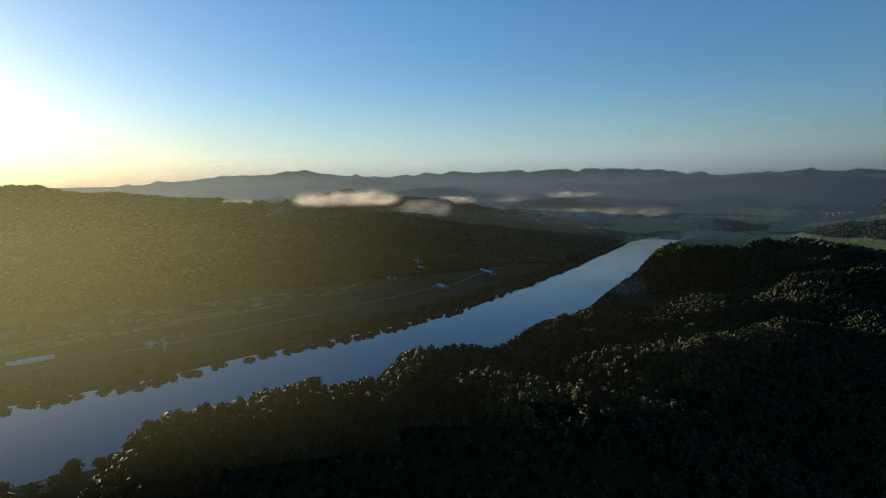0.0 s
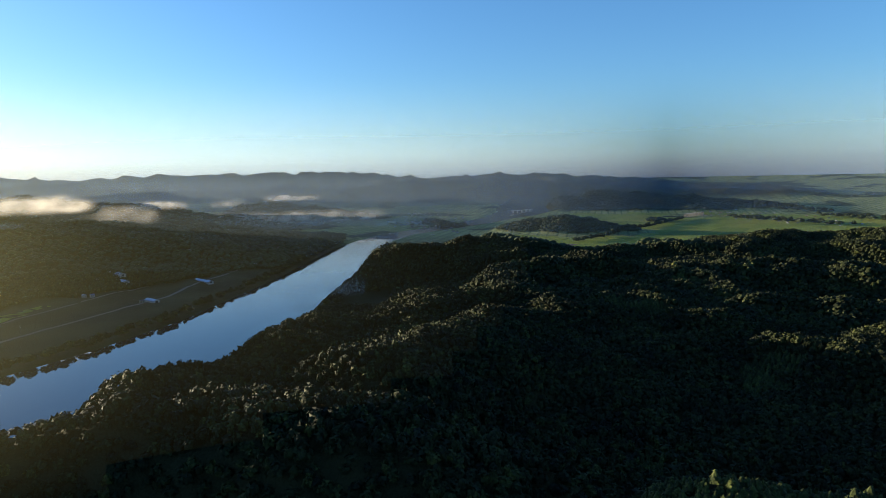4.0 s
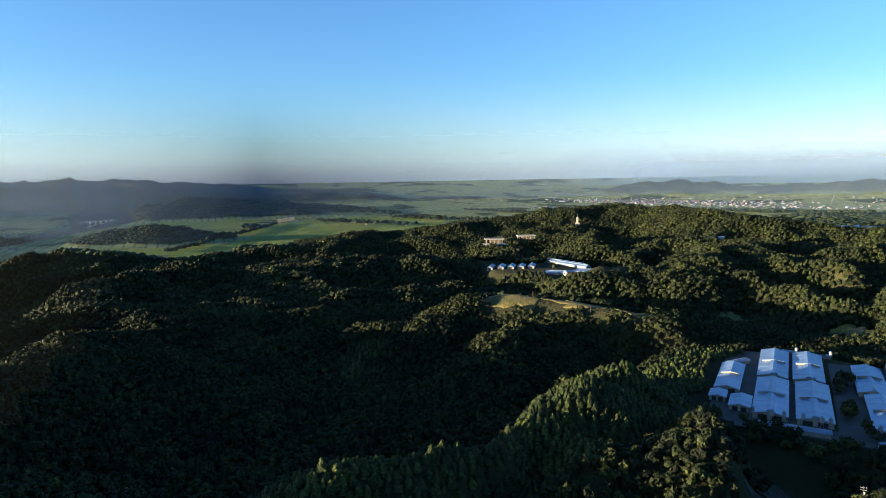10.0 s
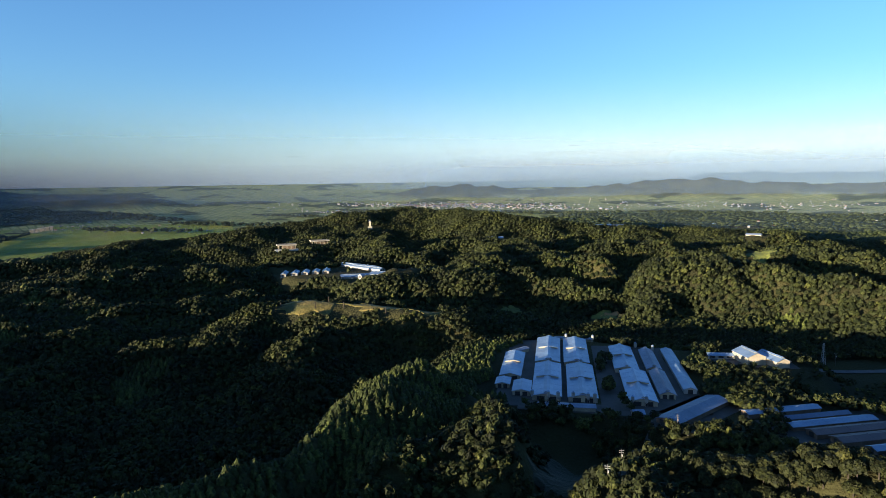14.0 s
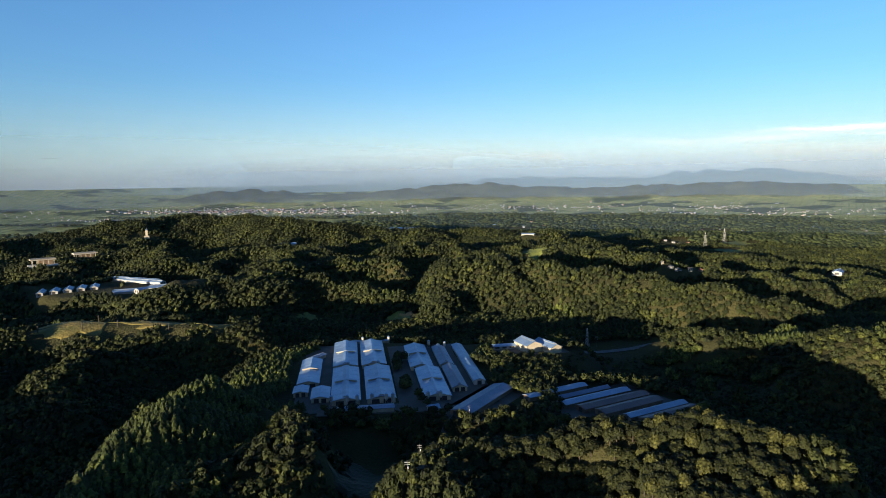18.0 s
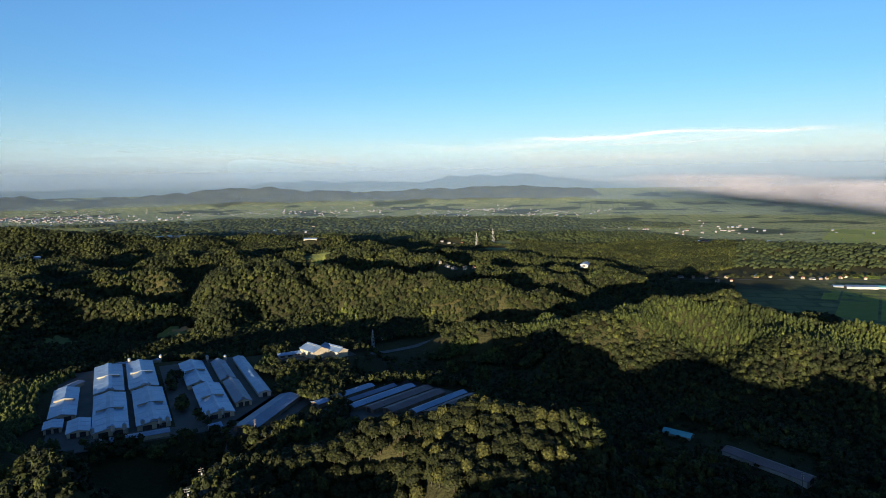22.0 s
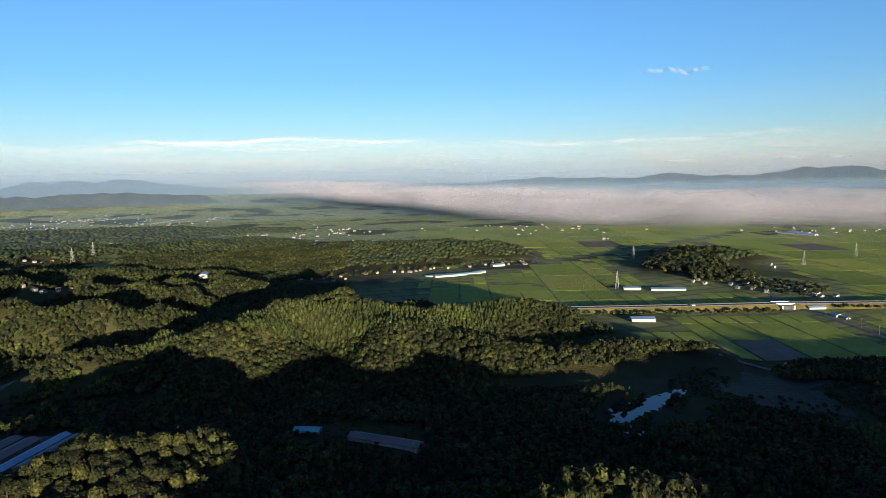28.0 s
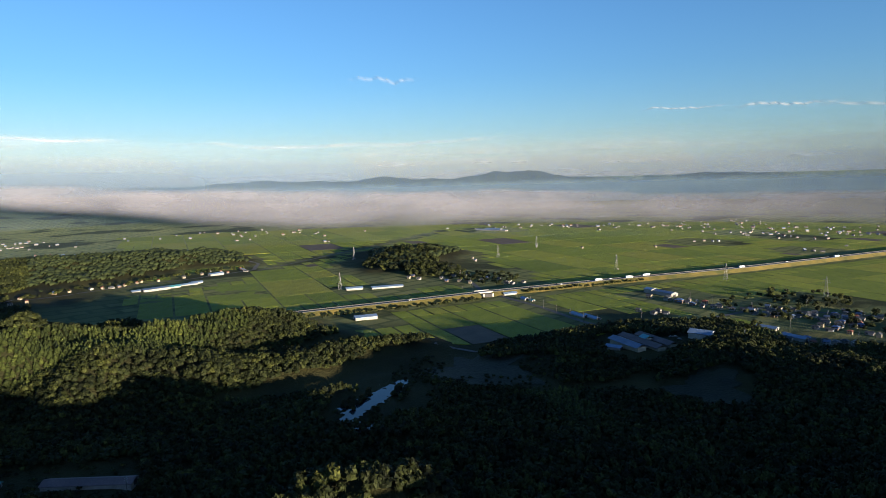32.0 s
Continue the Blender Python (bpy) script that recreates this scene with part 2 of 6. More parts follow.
# ridge lines: x, y, height of the ground, half width of the flank
RIDGES = [
    # broad upland between the river and the eastern plain
    [(-450, 130, 34, 130), (-560, 330, 38, 170), (-680, 600, 36, 220)],
    [(-250, 420, 6, 200), (-250, 800, 9, 300), (-420, 1250, 12, 320)],
    [(40, 330, 10, 160), (50, 800, 8, 330), (0, 1300, 14, 380), (500, 1250, 14, 380)],
    [(280, 640, 7, 200), (560, 900, 8, 280), (900, 1050, 12, 260)],
    # the hill under the craft, mostly unseen, shaped to cast the foreground shade
    [(-130, -60, 49, 55), (-82, -40, 70, 62), (-30, -62, 70, 80), (50, -98, 63, 85), (111, -133, 56, 85), (167, -166, 51, 85), (245, -215, 48, 80), (318, -300, 50, 60), (352, -350, 46, 45)],
    [(0, -40, 62, 70), (15, 110, 34, 70), (10, 250, 28, 50)],
    # bluff along the near bank, and the headland
    [(-215, -140, 44, 30), (-247, -137, 54, 34), (-300, -106, 57, 50), (-328, -68, 57, 54), (-354, -50, 56, 56), (-388, -18, 46, 56), (-432, 24, 40, 56), (-540, 86, 37, 56), (-640, 128, 30, 55)],
    [(-880, 158, 10, 40), (-925, 195, 26, 46), (-985, 262, 42, 55), (-1000, 330, 50, 80), (-980, 430, 58, 120), (-900, 480, 46, 110)],
    [(-1160, 540, 48, 90), (-1030, 530, 44, 110)],
    # hills toward the fields beyond the headland
    [(-950, 630, 34, 110), (-905, 720, 44, 110), (-870, 850, 50, 130), (-830, 980, 56, 150), (-710, 1110, 66, 180)],
    [(-690, 1250, 74, 150), (-575, 1300, 90, 170), (-515, 1420, 96, 180), (-400, 1390, 90, 180), (-310, 1340, 84, 170)],
    [(-250, 1330, 76, 160), (0, 1350, 60, 180), (250, 1350, 46, 200)],
    [(-560, 1120, 60, 70), (-450, 1080, 58, 70), (-380, 980, 44, 60)],
    # spurs above the dark valley
    [(-365, 40, 48, 44), (-362, 90, 55, 50), (-395, 145, 54, 54), (-450, 200, 48, 54)],
    [(-305, -20, 56, 46), (-285, 25, 59, 52), (-260, 72, 55, 50), (-236, 112, 44, 42)],
    [(-498, 26, 36, 50), (-540, 120, 36, 55), (-610, 205, 38, 60), (-600, 275, 42, 60), (-540, 300, 36, 45)],
    [(-630, 290, 42, 50), (-710, 370, 50, 62), (-740, 455, 52, 70), (-680, 520, 52, 70), (-600, 540, 40, 55)],
    [(-640, 600, 46, 70), (-560, 700, 44, 80), (-480, 860, 44, 90)],
    [(-420, 640, 34, 55), (-480, 540, 36, 55), (-470, 440, 30, 45)],
    [(-375, 430, 24, 45), (-345, 480, 36, 55), (-300, 560, 45, 72), (-215, 572, 42, 52), (-150, 570, 34, 45)],
    [(-250, 470, 31, 46), (-230, 405, 25, 44)],
    [(-300, 700, 46, 80), (-225, 760, 46, 80), (-180, 900, 54, 90), (-160, 1010, 64, 110)],
    [(-420, 900, 40, 60), (-330, 960, 50, 70), (-250, 1080, 62, 80)],
    # planted ridge that runs up beside the farm
    [(-164, 123, 42, 34), (-157, 176, 47, 33), (-151, 229, 45, 31), (-131, 265, 47, 30), (-125, 304, 48, 33),
     (-114, 380, 46, 30), (-88, 490, 34, 32)],
    [(-92, 240, 42, 42), (-74, 305, 36, 34), (-95, 350, 30, 26)],
    # hills past the farm, one behind the other
    [(14, 735, 39, 45), (51, 788, 62, 60), (94, 794, 64, 62), (175, 770, 57, 62), (232, 729, 50, 58), (279, 680, 42, 52), (321, 639, 38, 46), (361, 617, 36, 40)],
    [(141, 1000, 57, 70), (221, 975, 53, 70), (282, 944, 51, 70), (349, 894, 46, 60), (397, 808, 40, 45), (429, 745, 39, 40), (444, 713, 33, 36)],
    [(230, 1208, 57, 90), (319, 1136, 47, 80), (389, 1072, 37, 70), (501, 1002, 33, 70), (564, 921, 27, 60), (607, 808, 21, 60)],
    [(470, 767, 30, 40), (521, 758, 34, 50), (554, 709, 36, 50)],
    [(-48, 959, 58, 60), (-6, 1000, 67, 70), (39, 999, 65, 70), (70, 947, 56, 50)],
    [(-162, 824, 48, 45), (-136, 869, 54, 60), (-93, 895, 58, 60), (-52, 878, 53, 50)],
    [(-190, 746, 39, 36), (-158, 784, 43, 45), (-103, 783, 40, 45), (-46, 764, 33, 40), (8, 745, 28, 36)],
    [(180, 1160, 54, 80), (60, 1080, 50, 80), (-90, 1120, 52, 80)],
    # sunlit wooded hill and its shoulders
    [(215, 525, 16, 32), (286, 515, 34, 45), (325, 440, 44, 60), (385, 440, 48, 60), (440, 400, 46, 64), (480, 345, 40, 60),
     (530, 330, 38, 55), (610, 300, 24, 48)],
    [(440, 420, 44, 50), (525, 425, 40, 50)],
    [(410, 335, 34, 55), (460, 265, 20, 48), (525, 205, 14, 42), (575, 155, 9, 38)],
    # wooded knoll before the farm
    [(0, 255, 36, 40), (35, 288, 40, 42), (70, 294, 41, 38), (105, 274, 42, 36), (140, 258, 44, 36), (165, 250, 38, 34)],
    [(108, 270, 42, 34), (106, 240, 42, 32), (122, 212, 38, 30)],
    # low wooded country toward the far plain
    [(-100, 1600, 26, 260), (350, 1620, 30, 240), (700, 1480, 26, 220), (1000, 1380, 22, 200)],
    [(150, 2000, 20, 260), (600, 1950, 22, 260), (1050, 1750, 18, 240)],
    [(-250, 2300, 16, 200), (300, 2350, 18, 220), (800, 2250, 18, 220), (1250, 2000, 16, 220), (1450, 1750, 12, 160)],
    [(-200, 2700, 14, 180), (350, 2720, 14, 200), (900, 2550, 14, 200), (1350, 2250, 12, 180)],
    # long wooded ridge by the eastern plain
    [(640, 1060, 30, 130), (890, 1020, 30, 150), (1085, 880, 30, 130), (1190, 740, 26, 100), (1180, 660, 12, 60)],
    # lit hummock above the pond
    [(200, 92, 38, 24), (224, 76, 44, 26), (237, 64, 45, 24)],
    # school knoll and the low woods toward the village
    [(560, -40, 8, 60), (600, -80, 8, 70), (560, -130, 12, 80), (500, -230, 14, 120), (420, -330, 20, 150)],
    # knoll in the eastern plain
    [(1150, 300, 8, 90), (1330, 320, 14, 110)],
    # hills over the river
    [(-1160, -960, 126, 330), (-1310, -730, 130, 330), (-1390, -560, 118, 310), (-1460, -360, 102, 300), (-1500, -170, 76, 270),
     (-1560, 20, 56, 220), (-1800, 190, 22, 150)],
    [(-1600, -1500, 130, 420), (-1160, -960, 138, 330)],
    [(-2500, -600, 120, 400), (-2300, -200, 90, 300), (-2350, 0, 50, 250)],
    [(-2700, 20, 40, 120), (-2693, 190, 88, 150), (-2670, 350, 66, 150), (-2638, 560, 28, 130)],
    [(-1830, 905, 24, 60), (-1760, 925, 38, 80), (-1700, 990, 44, 90), (-1650, 1060, 36, 85), (-1600, 1150, 14, 70)],
    [(-2757, 1640, 70, 160), (-2639, 1830, 92, 180), (-2520, 1970, 74, 180), (-2350, 2180, 58, 180), (-2180, 2370, 30, 150)],
    # far ranges
    [(-3100, -3400, 120, 500), (-3500, -2700, 146, 450), (-3700, -2390, 142, 400), (-3850, -2150, 172, 380), (-4040, -1750, 214, 350), (-4210, -1280, 246, 330),
     (-4303, -920, 196, 330), (-4383, -390, 217, 330), (-4377, 450, 230, 330), (-4317, 850, 230, 330), (-4245, 1160, 198, 330),
     (-4150, 1470, 176, 330), (-4020, 1790, 202, 330), (-3790, 2237, 186, 330), (-3630, 2490, 170, 300), (-3350, 2860, 128, 260), (-3080, 3140, 122, 250),
     (-2680, 3490, 92, 200)],
    [(-3871, 480, 120, 260), (-3830, 720, 144, 260), (-3776, 980, 176, 280), (-3590, 1530, 180, 300), (-3358, 1985, 172, 300), (-3096, 2372, 106, 250),
     (-2876, 2635, 110, 240), (-2583, 2922, 100, 220), (-2376, 3092, 58, 160)],
    [(-1271, 3793, 116, 160), (-1006, 3872, 140, 180), (-716, 3935, 102, 160), (-365, 3983, 107, 160), (81, 3999, 140, 190), (281, 3990, 154, 190),
     (1031, 3865, 114, 180), (1811, 3567, 138, 190), (2238, 3316, 114, 170), (2342, 3243, 70, 150)],
    [(480, 4560, 182, 130), (952, 4490, 190, 130), (1572, 4310, 172, 130), (1722, 4255, 210, 110), (2012, 4126, 212, 120), (2219, 4019, 223, 120),
     (2416, 3904, 186, 120), (2700, 3700, 150, 120)],
    [(3990, 2270, 176, 110), (4180, 1910, 182, 120), (4325, 1550, 166, 120), (4420, 1250, 188, 120), (4525, 778, 164, 120), (4567, 457, 208, 120),
     (4585, 218, 214, 120), (4590, -17, 166, 120), (4553, -584, 140, 120), (4494, -935, 174, 120), (4377, -1383, 154, 120), (4266, -1697, 112, 120)],
    # unseen country behind, its near ridge added to shade the eastern plain
    [(246, -400, 40, 80), (333, -460, 34, 70), (445, -530, 28, 75), (523, -570, 24, 75)],
    [(-250, -900, 40, 200), (300, -800, 50, 250)],
]
# the river: x, y, half width
RIVER = [(-60, -900, 95), (-250, -520, 85), (-358, -325, 80), (-447, -228, 82), (-520, -175, 82), (-588, -112, 80), (-658, -54, 78), (-778, 22, 76),
         (-950, 94, 66), (-1100, 160, 64), (-1360, 258, 58), (-1590, 350, 52), (-1730, 425, 50), (-1900, 540, 50), (-2090, 755, 55), (-2240, 925, 60),
         (-2440, 1120, 70), (-2560, 1250, 105), (-2720, 1390, 130), (-2900, 1470, 120), (-3400, 1760, 100)]
# level places: x, y, radius, height
PADS = [(-45, 455, 85, 24), (15, 450, 75, 24), (115, 368, 48, 24), (40, 386, 34, 24), (85, 503, 34, 25), (405, 130, 42, 6), (442, 126, 36, 6), (273, 268, 42, 8), (-395, 795, 62, 37), (-580, 1015, 34, 44), (-550, 1062, 30, 46),
        (-295, -215, 34, 3)]


def broken(x, y, size, seed):
    """Smooth random relief: a few rotated sine layers."""
    r = np.random.RandomState(seed)
    out = 0
    for k in range(5):
        a, p, f = r.rand() * 6.28, r.rand(2) * 6.28, 6.28 / size * (0.7 + 0.6 * r.rand()) * 1.6 ** k
        u, v = x * np.cos(a) + y * np.sin(a), -x * np.sin(a) + y * np.cos(a)
        out = out + np.sin(u * f + p[0] + 0.8 * np.sin(v * f * 0.7)) * np.sin(v * f + p[1]) * 0.62 ** k
    return out


def land(x, y):
    """Height of the ground, and how much of it is hill."""
    x, y = np.asarray(x, float), np.asarray(y, float)
    base = flat(x, y)
    total = np.zeros(x.shape)
    wx, wy = x + 14 * broken(x, y, 260, 5), y + 14 * broken(x, y, 260, 6)
    for pts in RIDGES:
        d, (z, w) = off_line(wx, wy, pts)
        total += (np.maximum(z - base, 0) * np.exp(-(d / w) ** 2)) ** 4
    hill = total ** 0.25
    far = np.hypot(x, y)
    calm = np.clip((np.hypot((x + 255) / 1.4, y - 552) - 45) / 40, 0, 1)
    rough = np.clip(hill / 40, 0, 1) * np.clip(far / 300, 0.4, 1.6) * calm
    crest = 0.75 - np.abs(broken(x, y, 330, 21)) + 0.45 * (0.6 - np.abs(broken(x, y, 130, 22)))
    mid = np.clip((far - 520) / 250, 0, 1) * np.clip((2300 - far) / 600, 0, 1) * np.clip(hill / 14, 0, 1) * calm
    peaks = np.clip((far - 2600) / 400, 0, 1) * np.clip(-x / 1500, 0, 1) * np.clip(hill / 60, 0, 1) * 15 * (0.42 - np.abs(broken(x, y, 420, 31)))
    h = hill + peaks + mid * np.clip((1500 - far) / 500, 0.3, 1) * 10.0 * (crest - 0.40) + rough * (1 - 0.5 * mid) * (4.5 * broken(x, y, 190, 1) + 1.6 * broken(x, y, 70, 2)) + np.clip(far / 1500 - 1, 0, 1.5) * rough * 3 * broken(x, y, 420, 3)
    h = np.maximum(h, 0)
    d, (hw,) = off_line(x, y, RIVER)
    s = np.clip((d - hw - 4) / 45, 0, 1)
    h = h * s * s * (3 - 2 * s)
    for px, py, pr, pz in PADS:
        s = np.clip((np.hypot(x - px, y - py) - pr) / 35, 0, 1)
        s = s * s * (3 - 2 * s)
        h = h * s + pz * (1 - s)
    bank = np.clip((d - hw) / 10, -1, 0.5)
    h = np.where(d < hw + 5, np.minimum(h, 0) + 3.0 * bank - 1.5, h)
    return base + h, hill


GX, GY, GS = np.arange(-3500, 2404, 8.0), np.arange(-1700, 3004, 8.0), 8.0
MX, MY = np.meshgrid(GX, GY)
GRID_Z, GRID_HILL = land(MX, MY)
GRID_BANK = (lambda q: q[0] - q[1][0])(off_line(MX, MY, RIVER))


def on_grid(x, y, grid):
    """The value of a grid of the land at x, y, smoothly between its posts."""
    x, y = np.asarray(x, float), np.asarray(y, float)
    u, v = np.clip((x - GX[0]) / GS, 0, len(GX) - 1.001), np.clip((y - GY[0]) / GS, 0, len(GY) - 1.001)
    i, j = u.astype(int), v.astype(int)
    a, b = u - i, v - j
    return (grid[j, i] * (1 - a) + grid[j, i + 1] * a) * (1 - b) + (grid[j + 1, i] * (1 - a) + grid[j + 1, i + 1] * a) * b


def z_at(x, y):
    return float(on_grid(x, y, GRID_Z))


def mesh_np(name, verts, loops, sizes, mats, tint=None, midx=None, smooth=False):
    """A mesh from arrays: corner indices and corner counts, with an optional value at each vertex."""
    me = bpy.data.meshes.new(name)
    me.vertices.add(len(verts))
    me.vertices.foreach_set("co", np.asarray(verts, np.float32).ravel())
    me.loops.add(len(loops))
    me.loops.foreach_set("vertex_index", np.asarray(loops, np.int32))
    me.polygons.add(len(sizes))
    sizes = np.asarray(sizes, np.int32)
    me.polygons.foreach_set("loop_start", np.concatenate([[0], np.cumsum(sizes)[:-1]]).astype(np.int32))
    if midx is not None:
        me.polygons.foreach_set("material_index", np.asarray(midx, np.int32))
    for m in mats if isinstance(mats, (list, tuple)) else [mats]:
        me.materials.append(m)
    me.update(calc_edges=True)
    me.polygons.foreach_set("use_smooth", np.full(len(sizes), smooth))
    if tint is not None:
        a = me.attributes.new("tint" if name != "ground" else "cover", "FLOAT", "POINT")
        a.data.foreach_set("value", np.asarray(tint, np.float32))
    return me


def build_ground():
    """One sheet, in rings about the place, out to the horizon."""
    rad = [0.0]
    r = 12.0
    while r < 4690:
        rad.append(r)
        r += max(6.5, r * 0.012)
    rad.append(4692)
    az = np.concatenate([np.arange(-150, 130, 0.5), np.arange(130, 210, 2.0)])
    R, A = np.meshgrid(np.array(rad[1:]), np.radians(az), indexing="ij")
    x, y = R * np.sin(A), R * np.cos(A)
    z, hill = land(x, y)
    nr, na = R.shape
    verts = np.concatenate([[[0, 0, z_at(0, 0)]], np.stack([x, y, z], -1).reshape(-1, 3)])
    i, j = np.meshgrid(np.arange(nr - 1), np.arange(na), indexing="ij")
    k = (j + 1) % na
    quads = np.stack([1 + i * na + j, 1 + (i + 1) * na + j, 1 + (i + 1) * na + k, 1 + i * na + k], -1).reshape(-1, 4)[:, ::-1]
    jj = np.arange(na)
    tris = np.stack([np.zeros(na, int), 1 + (jj + 1) % na, 1 + jj], -1)[:, ::-1]
    cover = np.clip((R - 1500) / 400, 0, 1) * np.clip(1.4 - hill / 12, 0, 1)
    cover = np.maximum(cover, 0.55 * np.clip((R - 620) / 120, 0, 1) * (x > 200) * np.clip(1.2 - hill / 4, 0, 1))
    me = mesh_np("ground", verts, np.concatenate([quads.ravel(), tris.ravel()]), [4] * len(quads) + [3] * len(tris), M_GROUND,
                 np.concatenate([[0], cover.ravel()]), smooth=True)
    return tagged(new("ground", me), "wooded hills, river flats and a wide farmed plain", "ground", kind="structure")


build_ground()


def ribbon(pts, zs, mat, name):
    """A strip of ground cover along a line of (x, y, half width)."""
    n = len(pts)
    p = np.array([q[:2] for q in pts], float)
    w = np.array([q[2] for q in pts], float)
    t = np.gradient(p, axis=0)
    t /= np.linalg.norm(t, axis=1)[:, None]
    side = np.stack([t[:, 1], -t[:, 0]], -1)
    a, b = p - side * w[:, None], p + side * w[:, None]
    v = np.concatenate([np.column_stack([a, zs[0]]), np.column_stack([b, zs[1]])])
    i = np.arange(n - 1)
    q = np.stack([i, n + i, n + i + 1, i + 1], -1)
    return mesh_np(name, v, q.ravel(), [4] * (n - 1), mat)


def finer(pts, step):
    """The line with points at even steps."""
    p = np.array(pts, float)
    s = np.concatenate([[0], np.cumsum(np.hypot(*np.diff(p[:, :2], axis=0).T))])
    u = np.linspace(0, s[-1], max(2, int(s[-1] / step) + 1))
    return [tuple(np.interp(t, s, p[:, k]) for k in range(p.shape[1])) for t in u]


def build_river():
    pts = finer(RIVER, 40)
    zw = np.array([float(flat(np.array(q[0]), np.array(q[1]))) - 1.6 for q in pts])
    wide = [(x, y, w + 3) for x, y, w in pts]
    tagged(new("river", ribbon(wide, (zw, zw), M_WATER, "river")), "wide still river mirroring the morning sky", "river", kind="structure")


build_river()

# ---- woods ----
CLEARINGS = [(150, 468, 44), (190, 498, 40), (222, 448, 34), (130, 545, 28), (180, 560, 30), (232, 578, 20), (62, 560, 18), (-72, 352, 20), (-45, 342, 18), (-60, 415, 36), (-68, 460, 36), (-60, 505, 38), (-40, 400, 34), (-36, 450, 40), (-44, 515, 34), (12, 420, 34), (10, 460, 36), (12, 500, 34), (-15, 375, 18), (20, 375, 20), (32, 520, 14),  (115, 370, 40), (85, 503, 30), (40, 386, 30), (408, 130, 36), (440, 126, 30), (268, 278, 26), (278, 240, 26), (-308, 548, 31), (-284, 562, 34), (-245, 556, 25), (-215, 556, 23), (-185, 560, 18),
             (-428, 782, 54), (-328, 765, 50), (-400, 765, 40), (-380, 840, 44), (-345, 820, 40), (-300, 740, 44), (-582, 1000, 26), (-550, 1060, 24), (-22, 292, 26), (-28, 330, 18), (590, -72, 46), (-295, -215, 36), (-128, 720, 18),
             (-20, 706, 22), (195, 1170, 30), (178, 995, 26), (350, 845, 30), (609, 1262, 46), (575, 1400, 44), (680, 1350, 44), (1040, 1500, 70), (1190, 1640, 80), (820, 1720, 60), (300, 1900, 60), (-60, 1370, 44), (-394, 1471, 24), (200, 565, 24),
             (150, 560, 26), (105, 552, 22), (515, 75, 42), (512, 42, 42), (475, -105, 32), (569, 847, 20), (-523, 1231, 24)]


def wooded(x, y, hill):
    az, far = np.degrees(np.arctan2(x, y)), np.hypot(x, y)
    ok = (hill > 7) | ((far < 470) & (az > -118) & (az < 120)) | ((off_line(x, y, [(560, 0), (600, -60), (640, -130)])[0] < 75)) | ((far < 660) & (az > 98) & (az < 120) & (off_line(x, y, [(600, -205), (640, -250), (700, -300)])[0] > 60)) | ((far < 1000) & (az > -75) & (az < 46))
    ok &= on_grid(x, y, GRID_BANK) > 12
    for cx, cy, cr in CLEARINGS:
        ok &= np.hypot(x - cx, (y - cy)) > cr * (1 + 0.18 * np.sin(3 * np.arctan2(y - cy, x - cx) + cx))
    return ok


def sow(rmin, rmax, step, seed, a0=-136, a1=119):
    """Jittered places on a grid within a ring sector."""
    r = np.random.RandomState(seed)
    g = np.arange(-rmax, rmax, step)
    x, y = np.meshgrid(g, g * 1.0)
    x = x + (np.arange(len(g))[:, None] % 2) * step / 2
    x, y = (x + r.uniform(-0.38, 0.38, x.shape) * step).ravel(), (y + r.uniform(-0.38, 0.38, y.shape) * step).ravel()
    d, a = np.hypot(x, y), np.degrees(np.arctan2(x, y))
    k = (d >= rmin) & (d < rmax) & (a > a0) & (a < a1)
    return x[k], y[k]


def unit_ball(seed):
    """A twenty-sided ball."""
    bm = bmesh.new()
    bmesh.ops.create_icosphere(bm, subdivisions=1, radius=1)
    v = np.array([q.co[:] for q in bm.verts])
    f = np.array([[q.index for q in p.verts] for p in bm.faces])
    bm.free()
    f = f[v[f].mean(1)[:, 2] > -0.55]
    return v, f


